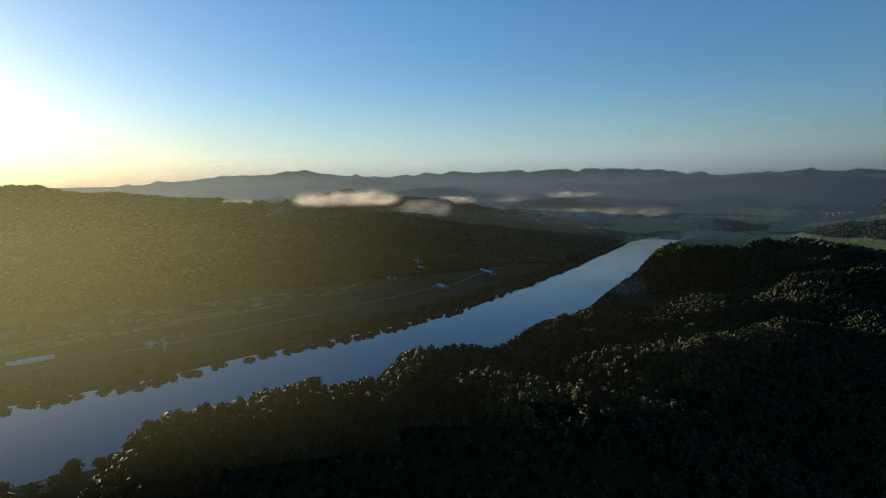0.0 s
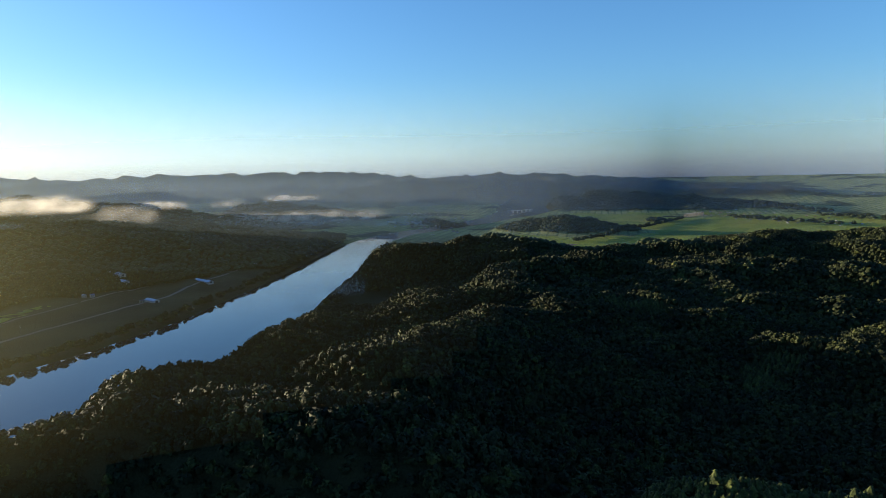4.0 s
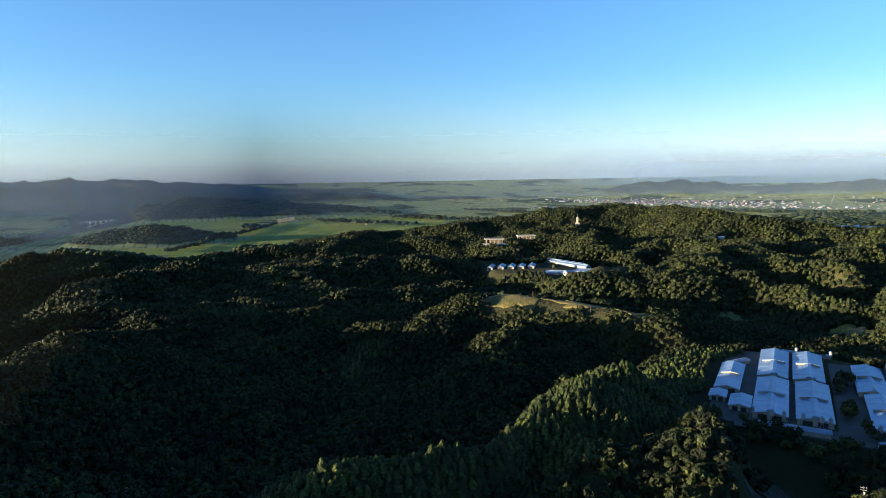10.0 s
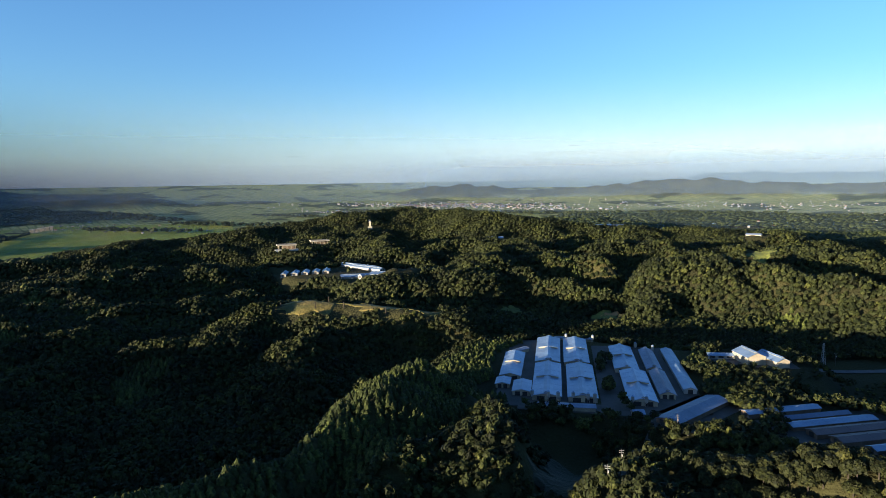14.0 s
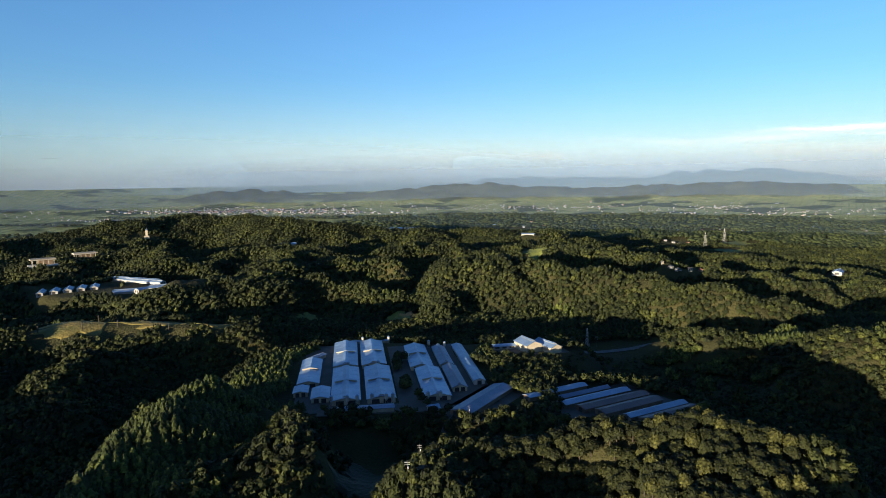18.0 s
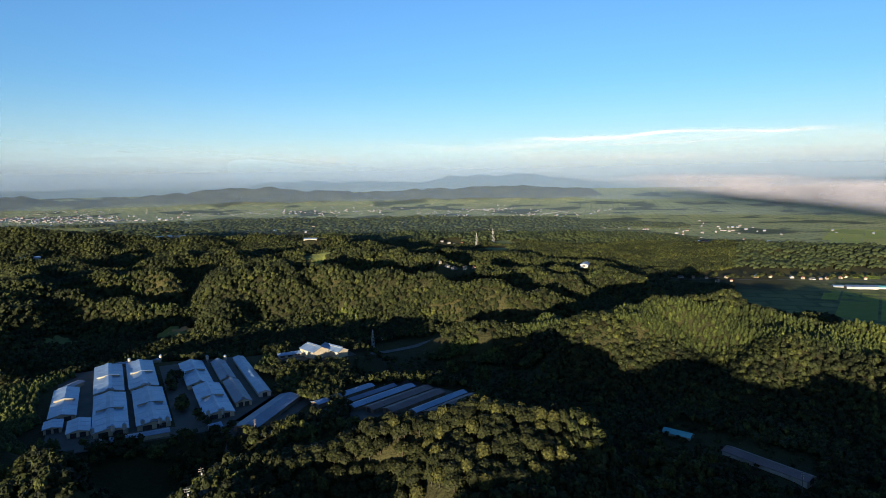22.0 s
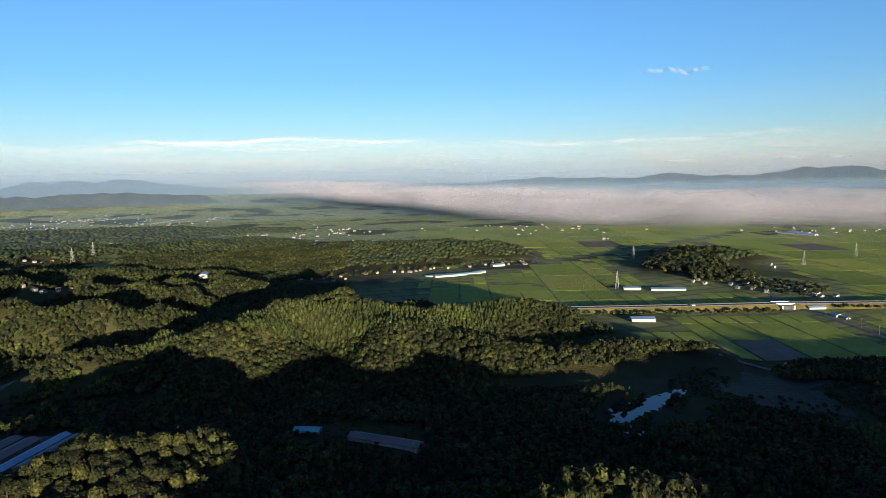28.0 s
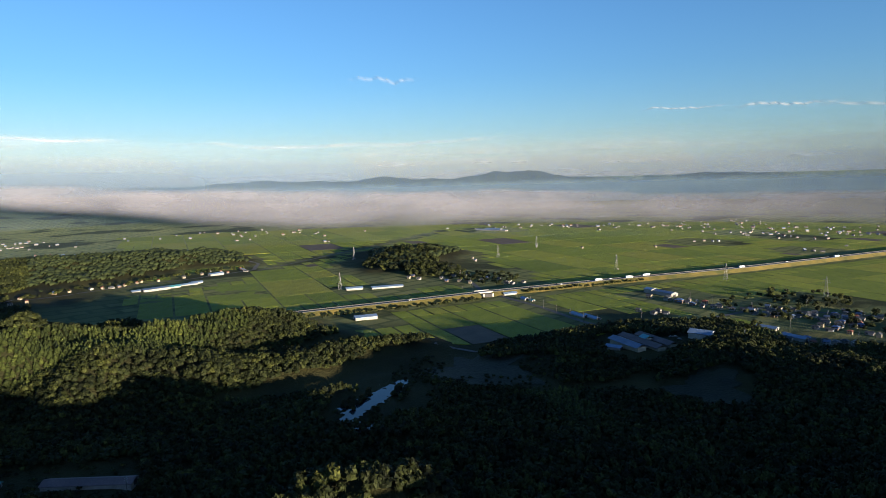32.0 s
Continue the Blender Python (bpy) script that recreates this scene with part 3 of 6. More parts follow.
def crown_kit(kind, cards, seed, size):
    """One crown in unit size: a lumpy core and many small leafy tufts standing off it."""
    r = np.random.RandomState(seed)
    bv, bf = unit_ball(0)
    if kind == "conifer":
        rings, seg = 3, 6
        v, f = [], []
        for k in range(rings):
            z0, z1 = -0.9 + k * 0.5, -0.9 + k * 0.5 + (0.95, 0.9, 0.85)[k]
            w = (0.92, 0.84, 0.58)[k]
            o = len(v)
            for s in range(seg):
                a = 6.283 * (s + 0.5 * (k % 2)) / seg
                v.append((w * math.cos(a) * r.uniform(0.75, 1.25), w * math.sin(a) * r.uniform(0.75, 1.25), z0 + r.uniform(-0.1, 0.1)))
            v.append((0, 0, z1))
            f += [(o + s, o + (s + 1) % seg, o + seg) for s in range(seg)]
        V, Fc = [np.array(v)], [np.array(f)]
        n = len(v)
    elif kind == "far":
        ring = [(0.9 * math.cos(s * 1.2566) * r.uniform(0.7, 1.15), 0.9 * math.sin(s * 1.2566) * r.uniform(0.7, 1.15), r.uniform(-0.3, 0.25)) for s in range(5)]
        V = [np.array(ring + [(p[0] * 0.9, p[1] * 0.9, -0.95) for p in ring] + [(r.uniform(-0.2, 0.2), r.uniform(-0.2, 0.2), 0.8)])]
        Fc = [np.array([(s, (s + 1) % 5, 10) for s in range(5)] + [(5 + s, (s + 1) % 5, s) for s in range(5)])]
        n = 11
    else:
        V, Fc = [bv * np.array([0.74, 0.74, 0.66]) * r.uniform(0.75, 1.12, (len(bv), 1))], [bf]
        n = len(bv)
    for k in range(cards):
        u = r.normal(size=3)
        u /= np.linalg.norm(u)
        if u[2] < -0.35:
            u[2] = -u[2]
        if kind == "conifer":
            zz = r.uniform(-0.9, 0.85)
            rad = 0.86 * min(1.0, (1.0 - zz) / 1.3) ** 0.7
            c = np.array([math.cos(k * 2.4) * rad, math.sin(k * 2.4) * rad, zz])
            nrm = np.array([c[0], c[1], 0.55 + 0.3 * r.rand()])
        else:
            c = u * np.array([0.86, 0.86, 0.76]) * r.uniform(0.72, 1.14)
            nrm = u + r.normal(size=3) * 0.42 + np.array([0, 0, 0.25])
        nrm = nrm / np.linalg.norm(nrm)
        t = np.cross(nrm, r.normal(size=3))
        t /= np.linalg.norm(t)
        b = np.cross(nrm, t)
        s = size * r.uniform(0.7, 1.3)
        V.append(np.array([c + t * s * 1.1, c - t * s * 0.6 + b * s + nrm * s * 0.15, c - t * s * 0.6 - b * s - nrm * s * 0.2]))
        Fc.append(np.array([[n, n + 1, n + 2]]))
        n += 3
    return np.concatenate(V), np.concatenate(Fc), np.zeros((0, 4), int)


def plant(name, x, y, kits, width, tall, mat, label, seed, lift=0.55, even=1.0):
    """All the trees at x, y as one mesh: every tree a turned, scaled and tinted crown."""
    if len(x) == 0:
        return None
    r = np.random.RandomState(seed)
    z = on_grid(x, y, GRID_Z)
    which = r.randint(0, len(kits), len(x))
    tone = np.clip(0.45 + 0.16 * broken(x, y, 120, 8) + r.normal(size=len(x)) * 0.22 * even, 0, 1)
    V, L, S, T = [], [], [], []
    off = 0
    for k, (kv, kt, kq) in enumerate(kits):
        s = np.where(which == k)[0]
        if not len(s):
            continue
        a, w, h = r.rand(len(s)) * 6.283, width * r.uniform(1 - 0.3 * even, 1 + 0.3 * even, len(s)), tall * r.uniform(1 - 0.25 * even, 1 + 0.3 * even, len(s))
        c, n = np.cos(a)[:, None], np.sin(a)[:, None]
        px = (kv[:, 0] * c - kv[:, 1] * n) * w[:, None] / 2 + x[s][:, None]
        py = (kv[:, 0] * n + kv[:, 1] * c) * w[:, None] / 2 + y[s][:, None]
        pz = kv[:, 2] * h[:, None] / 2 + (z[s] + h * lift)[:, None]
        m = len(kv)
        V.append(np.stack([px, py, pz], -1).reshape(-1, 3))
        o = (off + np.arange(len(s)) * m)[:, None, None]
        L += [(kt[None] + o).ravel(), (kq[None] + o).ravel()]
        S += [np.full(len(s) * len(kt), 3), np.full(len(s) * len(kq), 4)]
        T.append(np.repeat(tone[s], m))
        off += len(s) * m
    me = mesh_np(name, np.concatenate(V), np.concatenate(L), np.concatenate(S), mat, np.concatenate(T), smooth=mat is M_FARWOOD)
    return tagged(new(name, me), label, "trees", kind="stuff")


KNOLL = (92, 266, 53)


def woods():
    near_b = [crown_kit("broad", 42, 10 + k, 0.25) for k in range(6)]
    mid_b = [crown_kit("broad", 20, 20 + k, 0.30) for k in range(6)]
    back_b = [crown_kit("far", 7, 30 + k, 0.40) for k in range(5)]
    near_c = [crown_kit("conifer", 18, 50 + k, 0.24) for k in range(4)]
    back_c = [crown_kit("conifer", 5, 60 + k, 0.26) for k in range(4)]
    far_b = [crown_kit("far", 0, 70 + k, 0.5) for k in range(4)]

    def conifers(x, y):
        d1, _ = off_line(x, y, [(-164, 123), (-151, 229), (-125, 304), (-88, 490)])
        d2, _ = off_line(x, y, [(300, 505), (340, 440), (390, 410), (450, 340), (540, 320)])
        return (d1 < 38) | (d2 < 30) | ((broken(x, y, 260, 12) > 1.15) & (np.hypot(x - 78, y - 290) > 140))

    def knoll(x, y):
        return np.hypot((x - KNOLL[0]) / 1.3, y - KNOLL[1]) < KNOLL[2]

    for rmin, rmax, step, kb, cards, tag in ((150, 380, 4.7, near_b, 0, 1), (380, 660, 4.5, mid_b, 0, 2), (660, 1150, 5.0, back_b, 1, 3)):
        x, y = sow(rmin, rmax, step, tag)
        k = wooded(x, y, on_grid(x, y, GRID_HILL)) & ~knoll(x, y) & ~conifers(x, y)
        # gaps and thinner stands here and there
        k &= np.random.RandomState(tag).rand(len(x)) < 0.93 - 0.12 * np.clip(broken(x, y, 90, 33), 0, 1)
        x, y = x[k], y[k]
        plant("broadleaf_forest", x, y, kb, step * (1.36, 1.45, 1.5)[tag - 1], step * (1.0, 0.9, 0.85)[tag - 1] + 2.6, M_BROAD, "dense broadleaf forest covering the hills", tag, even=(1.0, 0.75, 0.6)[tag - 1])
        step = (3.5, 3.9, 4.8)[tag - 1]
        x, y = sow(rmin, rmax, step, tag + 20)
        k = wooded(x, y, on_grid(x, y, GRID_HILL)) & ~knoll(x, y) & conifers(x, y)
        plant("conifer_plantation", x[k], y[k], back_c if cards else near_c, step * 1.3, step * 0.75 + 2.2, M_CONIF, "planted conifers with narrow crowns on a ridge", tag + 5, even=0.7)
    x, y = sow(1150, 1520, 5.6, 14, -48, 46)
    k = wooded(x, y, on_grid(x, y, GRID_HILL))
    plant("broadleaf_forest", x[k], y[k], back_b, 8.0, 6.6, M_BROAD, "dense broadleaf forest on the farther hills", 14, even=0.6)
    x, y = sow(1150, 1950, 10.5, 3)
    az = np.degrees(np.arctan2(x, y))
    k = wooded(x, y, on_grid(x, y, GRID_HILL)) & ~((az > -48) & (az < 46) & (np.hypot(x, y) < 1520))
    plant("distant_forest", x[k], y[k], far_b, 15, 8, M_FARWOOD, "distant forest on the hills over the river", 3, even=0.6)
    x, y = sow(1950, 3300, 17.0, 4)
    k = wooded(x, y, on_grid(x, y, GRID_HILL))
    plant("far_woodland", x[k], y[k], far_b, 25, 7, M_FARWOOD, "far hazy woodland on the hill ranges", 4, even=0.6)


woods()


def single_trees():
    """The trees of the knoll, one by one: trunk, limbs and a crown of leafy tufts."""
    r = np.random.RandomState(77)
    kinds = []
    for k in range(5):
        h, w = (8.5, 9.5, 7.5, 10.5, 9.0)[k], (8.0, 7.2, 8.6, 6.6, 9.0)[k]
        ob = tagged(new("tree"), ("rounded broadleaf tree with a dense olive crown", "broadleaf tree with a lumpy dark crown", "low spreading broadleaf tree",
                                  "taller tree with a yellowish crown", "broad tree with a brownish green crown")[k], "tree", "trees on the knoll")
        bm = bmesh.new()
        bmesh.ops.create_cone(bm, cap_ends=True, segments=7, radius1=0.32, radius2=0.14, depth=h * 0.6, matrix=Matrix.Translation((0, 0, h * 0.27)))
        me = bpy.data.meshes.new("trunk")
        bm.to_mesh(me)
        bm.free()
        me.materials.append(M_BARK)
        t = new("trunk", me)
        t.parent = ob
        for q in range(2):
            a = q * 2.9 + k
            bm = bmesh.new()
            v = Vector((math.cos(a) * w * 0.26, math.sin(a) * w * 0.26, h * 0.26))
            m = Matrix.Translation(Vector((0, 0, h * 0.4)) + v / 2) @ v.to_track_quat("Z", "Y").to_matrix().to_4x4()
            bmesh.ops.create_cone(bm, cap_ends=True, segments=5, radius1=0.13, radius2=0.05, depth=v.length, matrix=m)
            me = bpy.data.meshes.new("limb")
            bm.to_mesh(me)
            bm.free()
            me.materials.append(M_BARK)
            o = new("limb", me)
            o.parent = t
        kv, kt, kq = crown_kit("broad", 380, 200 + k, 0.17)
        kv = kv * np.array([w / 2, w / 2, h * 0.44]) + np.array([0, 0, h * 0.56])
        me = mesh_np("crown", kv, np.concatenate([kt.ravel(), kq.ravel()]), [3] * len(kt) + [4] * len(kq), M_TREE, np.full(len(kv), (0.3, 0.45, 0.6, 0.85, 0.55)[k]))
        c = new("crown", me)
        c.parent = ob
        kinds.append(ob)
    x, y = sow(150, 420, 5.9, 9)
    k = (np.hypot((x - KNOLL[0]) / 1.3, y - KNOLL[1]) <= KNOLL[2]) & wooded(x, y, on_grid(x, y, GRID_HILL))
    first = set()
    for px, py in zip(x[k], y[k]):
        i = int(r.randint(5))
        m = pose(px, py, float(on_grid(px, py, GRID_Z)), 0, 0, r.rand() * 360)
        if i in first:
            copy_thing(kinds[i], m)
        else:
            first.add(i)
            kinds[i].matrix_basis = m


single_trees()

# ---- building kit ----
def part(name, bm, mat, parent=None, label="", kind=""):
    """One mesh object from a bmesh, under a thing or a part."""
    me = bpy.data.meshes.new(name)
    bm.normal_update()
    bm.to_mesh(me)
    bm.free()
    for m in mat if isinstance(mat, (list, tuple)) else [mat]:
        me.materials.append(m)
    ob = new(name, me)
    if parent:
        ob.parent = parent
    return tagged(ob, label, kind=kind)


def thing(name, label, category, group="", at=None):
    """An Empty at the base of a thing that will have parts."""
    ob = tagged(new(name), label, category, group)
    if at is not None:
        ob.matrix_basis = at
    return ob


def box(bm, c, s, rz=0.0):
    m = Matrix.Translation(c) @ Matrix.Rotation(rz, 4, "Z") @ Matrix.Diagonal((*s, 1))
    bmesh.ops.create_cube(bm, size=1, matrix=m)
    return bm


def one_box(c, s, rz=0.0):
    return box(bmesh.new(), c, s, rz)


def rod(bm, a, b, r, seg=5, r2=None):
    a, b = Vector(a), Vector(b)
    v = b - a
    m = Matrix.Translation((a + b) / 2) @ v.to_track_quat("Z", "Y").to_matrix().to_4x4()
    bmesh.ops.create_cone(bm, cap_ends=True, segments=seg, radius1=r, radius2=r if r2 is None else r2, depth=v.length, matrix=m)
    return bm


def prism(bm, sect, x0, x1):
    """A cross-section of (y, z) points drawn out along x."""
    a = [bm.verts.new((x0, y, z)) for y, z in sect]
    b = [bm.verts.new((x1, y, z)) for y, z in sect]
    n = len(sect)
    bm.faces.new(a[::-1])
    bm.faces.new(b)
    for i in range(n):
        bm.faces.new((a[i], a[(i + 1) % n], b[(i + 1) % n], b[i]))
    return bm


def gable(bm, x0, x1, w, eave, ridge, t=0.25, over=0.5, y=0.0):
    """A pitched roof of even thickness, its ridge along x."""
    h = w / 2 + over
    drop = (ridge - eave) * over / (w / 2)
    return prism(bm, [(y - h, eave - drop), (y, ridge), (y + h, eave - drop), (y + h, eave - drop + t), (y, ridge + t), (y - h, eave - drop + t)], x0 - over, x1 + over)


def hip(bm, lx, ly, eave, ridge, over=0.7):
    """A hipped roof with a short ridge along x."""
    a, b, r = lx / 2 + over, ly / 2 + over, max(0.6, (lx - ly) / 2)
    v = [bm.verts.new(p) for p in ((-a, -b, eave), (a, -b, eave), (a, b, eave), (-a, b, eave), (-r, 0, ridge), (r, 0, ridge),
                                   (-a, -b, eave - 0.3), (a, -b, eave - 0.3), (a, b, eave - 0.3), (-a, b, eave - 0.3))]
    for f in ((0, 1, 5, 4), (2, 3, 4, 5), (1, 2, 5), (3, 0, 4), (6, 7, 1, 0), (7, 8, 2, 1), (8, 9, 3, 2), (9, 6, 0, 3), (9, 8, 7, 6)):
        bm.faces.new([v[i] for i in f])
    return bm


def gabled_walls(bm, x0, x1, w, eave, ridge):
    return prism(bm, [(-w / 2, -2.0), (w / 2, -2.0), (w / 2, eave), (0, ridge), (-w / 2, eave)], x0, x1)


def put(ob, x, y, rz, dz=0.0):
    """The pose of a thing that stands on the ground at x, y, turned by rz degrees."""
    return pose(x, y, z_at(x, y) + dz, 0, 0, rz)


def shed(name, label, L, W, eave, ridge, roof, wall, at, cat="shed", group="", monitor=0.0, vents=0, doors=2, seams=True, openside=False):
    """A long farm shed: walls, pitched roof with standing seams, a raised ridge vent, end doors, gable fans."""
    ob = thing(name, label, cat, group, at)
    part("wall", gabled_walls(bmesh.new(), -L / 2, L / 2, W, eave, ridge - 0.1), wall, ob)
    r = part("roof", gable(bmesh.new(), -L / 2, L / 2, W, eave, ridge, 0.18, 0.6), roof, ob)
    if seams:
        n = max(3, int(L / 9))
        src = None
        for k in range(n + 1):
            if src is None:
                src = part("roof_seam", gable(bmesh.new(), -0.05, 0.05, W, eave + 0.18, ridge + 0.18, 0.07, 0.0), roof, r)
            else:
                o = new("roof_seam", src.data)
                o.parent = r
            (src if k == 0 else o).location.x = -L / 2 + k * L / n
    if monitor:
        m = part("ridge_vent", gable(bmesh.new(), -L / 2 + 1.0, L / 2 - 1.0, monitor, ridge + 0.3, ridge + 0.75, 0.16, 0.3), roof, ob, "raised metal ridge vent")
        part("vent_side", one_box((0, 0, ridge - 0.1), (L - 2.0, monitor - 0.3, 1.0)), wall, m)
    for k in range(vents):
        x = -L / 2 + (k + 0.5) * L / vents
        c = part("cross_gable", prism(bmesh.new(), [(-W * 0.42, ridge - 0.9), (W * 0.42, ridge - 0.9), (W * 0.42, ridge - 0.1), (0, ridge + 1.0), (-W * 0.42, ridge - 0.1)], x - 1.2, x + 1.2),
                 wall, ob, "pale clerestory across the roof")
        part("cap", gable(bmesh.new(), x - 1.2, x + 1.2, W * 0.84, ridge - 0.05, ridge + 1.05, 0.15, 0.25), roof, c)
    # dark panels on the walls stand in for shade inside open bays
    for end in (-1, 1):
        for k in range(doors):
            y = (k - (doors - 1) / 2) * W / (doors + 0.4)
            part("door", one_box((end * (L / 2 + 0.03), y, 1.4), (0.12, W / (doors + 1.6), 2.8)), M_DARK, ob, "dark panel standing in for shade in an open end bay")
    if openside:
        n = int(L / 5)
        for side in (-1, 1):
            for k in range(n):
                part("side_opening", one_box((-L / 2 + (k + 0.5) * L / n, side * (W / 2 + 0.03), eave * 0.55), (3.6, 0.1, eave * 0.5)), M_DARK, ob)
    return ob


def feed_silo(at, group="feed silos"):
    ob = thing("feed_silo", "pale metal feed silo on thin legs beside a shed", "silo", group, at)
    bm = bmesh.new()
    rod(bm, (0, 0, 3.0), (0, 0, 6.0), 1.1, 12)
    part("tank", bm, M_WALL_W, ob)
    part("cap", rod(bmesh.new(), (0, 0, 6.0), (0, 0, 6.8), 1.15, 12, 0.2), M_ROOF_W, ob)
    part("hopper", rod(bmesh.new(), (0, 0, 1.6), (0, 0, 3.0), 0.2, 12, 1.1), M_STEEL, ob)
    for k in range(4):
        a = math.pi / 4 + k * math.pi / 2
        part("leg", rod(bmesh.new(), (math.cos(a), math.sin(a), -0.3), (math.cos(a), math.sin(a), 3.4), 0.07, 4), M_STEEL, ob)
    return ob


def house(kind, label, wall, roof, group):
    """A two-storey country house: walls, tiled roof, lower wing, windows and a door."""
    ob = thing("house", label, "house", group, pose(0, 0, -500))
    lx, ly = ((11, 8), (9, 7), (13, 8), (8, 7))[kind]
    e = (5.4, 5.4, 3.2, 5.2)[kind]
    w = part("wall", one_box((0, 0, e / 2 - 0.5), (lx, ly, e + 1.0)), wall, ob)
    bm = bmesh.new()
    if kind in (0, 3):
        hip(bm, lx, ly, e, e + 2.2)
    else:
        gable(bm, -lx / 2, lx / 2, ly, e, e + 2.1, 0.3, 0.7)
        part("gable_wall", prism(bmesh.new(), [(-ly / 2, e), (ly / 2, e), (0, e + 2.0)], -lx / 2 + 0.02, lx / 2 - 0.02), wall, ob)
    r = part("roof", bm, roof, ob, "tiled roof")
    part("ridge_cap", one_box((0, 0, e + (2.28 if kind in (0, 3) else 2.42)), (max(1.4, lx - ly if kind in (0, 3) else lx + 1.2), 0.5, 0.3)), roof, r)
    if kind in (0, 2):
        wing = part("wing", one_box((lx * 0.2, -ly / 2 - 1.5, 1.1), (lx * 0.55, 3.0, 3.2)), wall, ob)
        part("wing_roof", prism(bmesh.new(), [(-ly / 2 - 3.7, 2.6), (-ly / 2 + 0.0, 3.7), (-ly / 2 + 0.0, 3.9), (-ly / 2 - 3.7, 2.8)], lx * 0.2 - lx * 0.31, lx * 0.2 + lx * 0.31), roof, wing)
    if e > 4:
        part("eave_band", one_box((0, 0, 2.75), (lx + 0.9, ly + 0.9, 0.22)), roof, ob)
    for fl in range(2 if e > 4 else 1):
        for k in (-1, 1):
            for side in (-1, 1):
                part("window", one_box((k * lx * 0.24, side * (ly / 2 + 0.02), 1.5 + fl * 2.6), (2.2, 0.08, 1.3)), M_GLASS, ob)
    part("window", one_box((lx / 2 + 0.02, 0.6, 1.5), (0.08, 1.6, 1.2)), M_GLASS, ob)
    part("door", one_box((-lx * 0.35, -ly / 2 - 0.04, 1.0), (1.2, 0.08, 2.1)), M_WALL_B, ob)
    return ob


# ---- the farm below ----
def farm():
    def at(x, y, a, z=None):
        return pose(x, y, z_at(x, y) if z is None else z, 0, 0, a)

    g = "sheds of the hillside farm"
    up = 96.4
    L1 = "long white metal-roofed livestock shed with a raised ridge vent"
    for cx, cy in ((-53, 421), (-62, 497), (-31, 423), (-41, 499)):
        shed("livestock_shed", L1, 71, 17.5, 3.2, 4.9, M_ROOF_W, M_WALL_C, at(cx, cy, up), group=g, monitor=3.6, vents=1)
    L2 = "long grey-white metal-roofed livestock shed on the farm terrace"
    for cx, cy, ln, w in ((5, 421, 63, 16.5), (-5, 487, 62, 16), (20.5, 431, 50, 9.5), (14, 486, 52, 9.5)):
        shed("livestock_shed", L2, ln, w, 3.0, 5.0, M_ROOF_B if w < 10 else M_ROOF_W, M_WALL_C, at(cx, cy, 96.0), group=g, monitor=2.2, vents=1 if w > 10 else 0)
    shed("livestock_shed", "narrow white-roofed shed with a pale end wall", 98, 7.5, 3.0, 4.4, M_ROOF_W, M_WALL_W, at(32, 468, 96.0), group=g, doors=1)
    shed("livestock_shed", "older grey shed with a lean-to beside the farm lane", 60, 14, 3.0, 4.8, M_ROOF_W, M_WALL_C, at(-82, 452, up), group=g, vents=1)
    shed("storage_shed", "small white storage shed by the farm terrace", 22, 11, 3.0, 4.4, M_ROOF_W, M_WALL_C, at(-67, 402, up), group=g)
    shed("storage_shed", "small white storage shed by the farm terrace", 14, 9, 3.0, 4.0, M_ROOF_W, M_WALL_C, at(-81, 410, up), group=g)
    shed("storage_shed", "tilted grey lean-to store at the farm's upper corner", 16, 6, 2.8, 3.6, M_ROOF_B, M_WALL_C, at(-84, 492, 60), group=g)
    shed("machine_shed", "wide grey metal machine shed set askew to the others", 56, 13.5, 3.0, 4.6, M_ROOF_B, M_WALL_B, at(36, 384, 56), group=g, monitor=0)
    shed("store", "low flat-roofed grey store along the farm front", 34, 6.5, 2.6, 3.1, M_ROOF_B, M_WALL_C, at(-36, 374, 6), group=g, doors=0)
    shed("store", "low grey roof behind the upper sheds", 32, 5.5, 2.6, 3.0, M_ROOF_B, M_WALL_C, at(-46, 544, 2), group=g, doors=0)
    shed("farm_hut", "tiny gabled farm hut by the lane", 6, 5, 2.4, 4.0, M_ROOF_W, M_WALL_W, at(5, 372, 20), group=g, doors=1)
    shed("garden_shed", "small blue-roofed garden shed in the clearing", 9, 5, 2.4, 3.4, M_ROOF_B, M_WALL_W, at(-40, 243, 70), doors=1)
    s = feed_silo(at(-58, 386, 0))
    for x, y in ((-48, 386), (-42, 386), (-33, 388), (-24, 388), (-20, 388), (2, 389), (10, 390), (-56, 461), (-34, 462), (-52, 537), (-30, 538), (4, 520), (17, 514)):
        copy_thing(s, at(x, y, (x * 37) % 360))
    # two cream barns up the slope, with a low store
    g2 = "cream barns above the farm"
    shed("barn", "cream-walled barn with a white metal roof", 20, 14, 6.0, 9.0, M_ROOF_W, M_WALL_C, at(84, 503, 112), "barn", g2, doors=0, monitor=2.0)
    shed("barn", "narrower cream barn with a white metal roof", 24, 10, 5.0, 7.4, M_ROOF_W, M_WALL_C, at(99, 500, 116), "barn", g2, doors=0, monitor=2.0)
    shed("store", "low white store beside the cream barns", 18, 6, 2.8, 4.0, M_ROOF_W, M_WALL_W, at(65, 508, 8), "shed", g2, openside=True)
    # weathered sheds behind the knoll
    g3 = "weathered sheds behind the knoll"
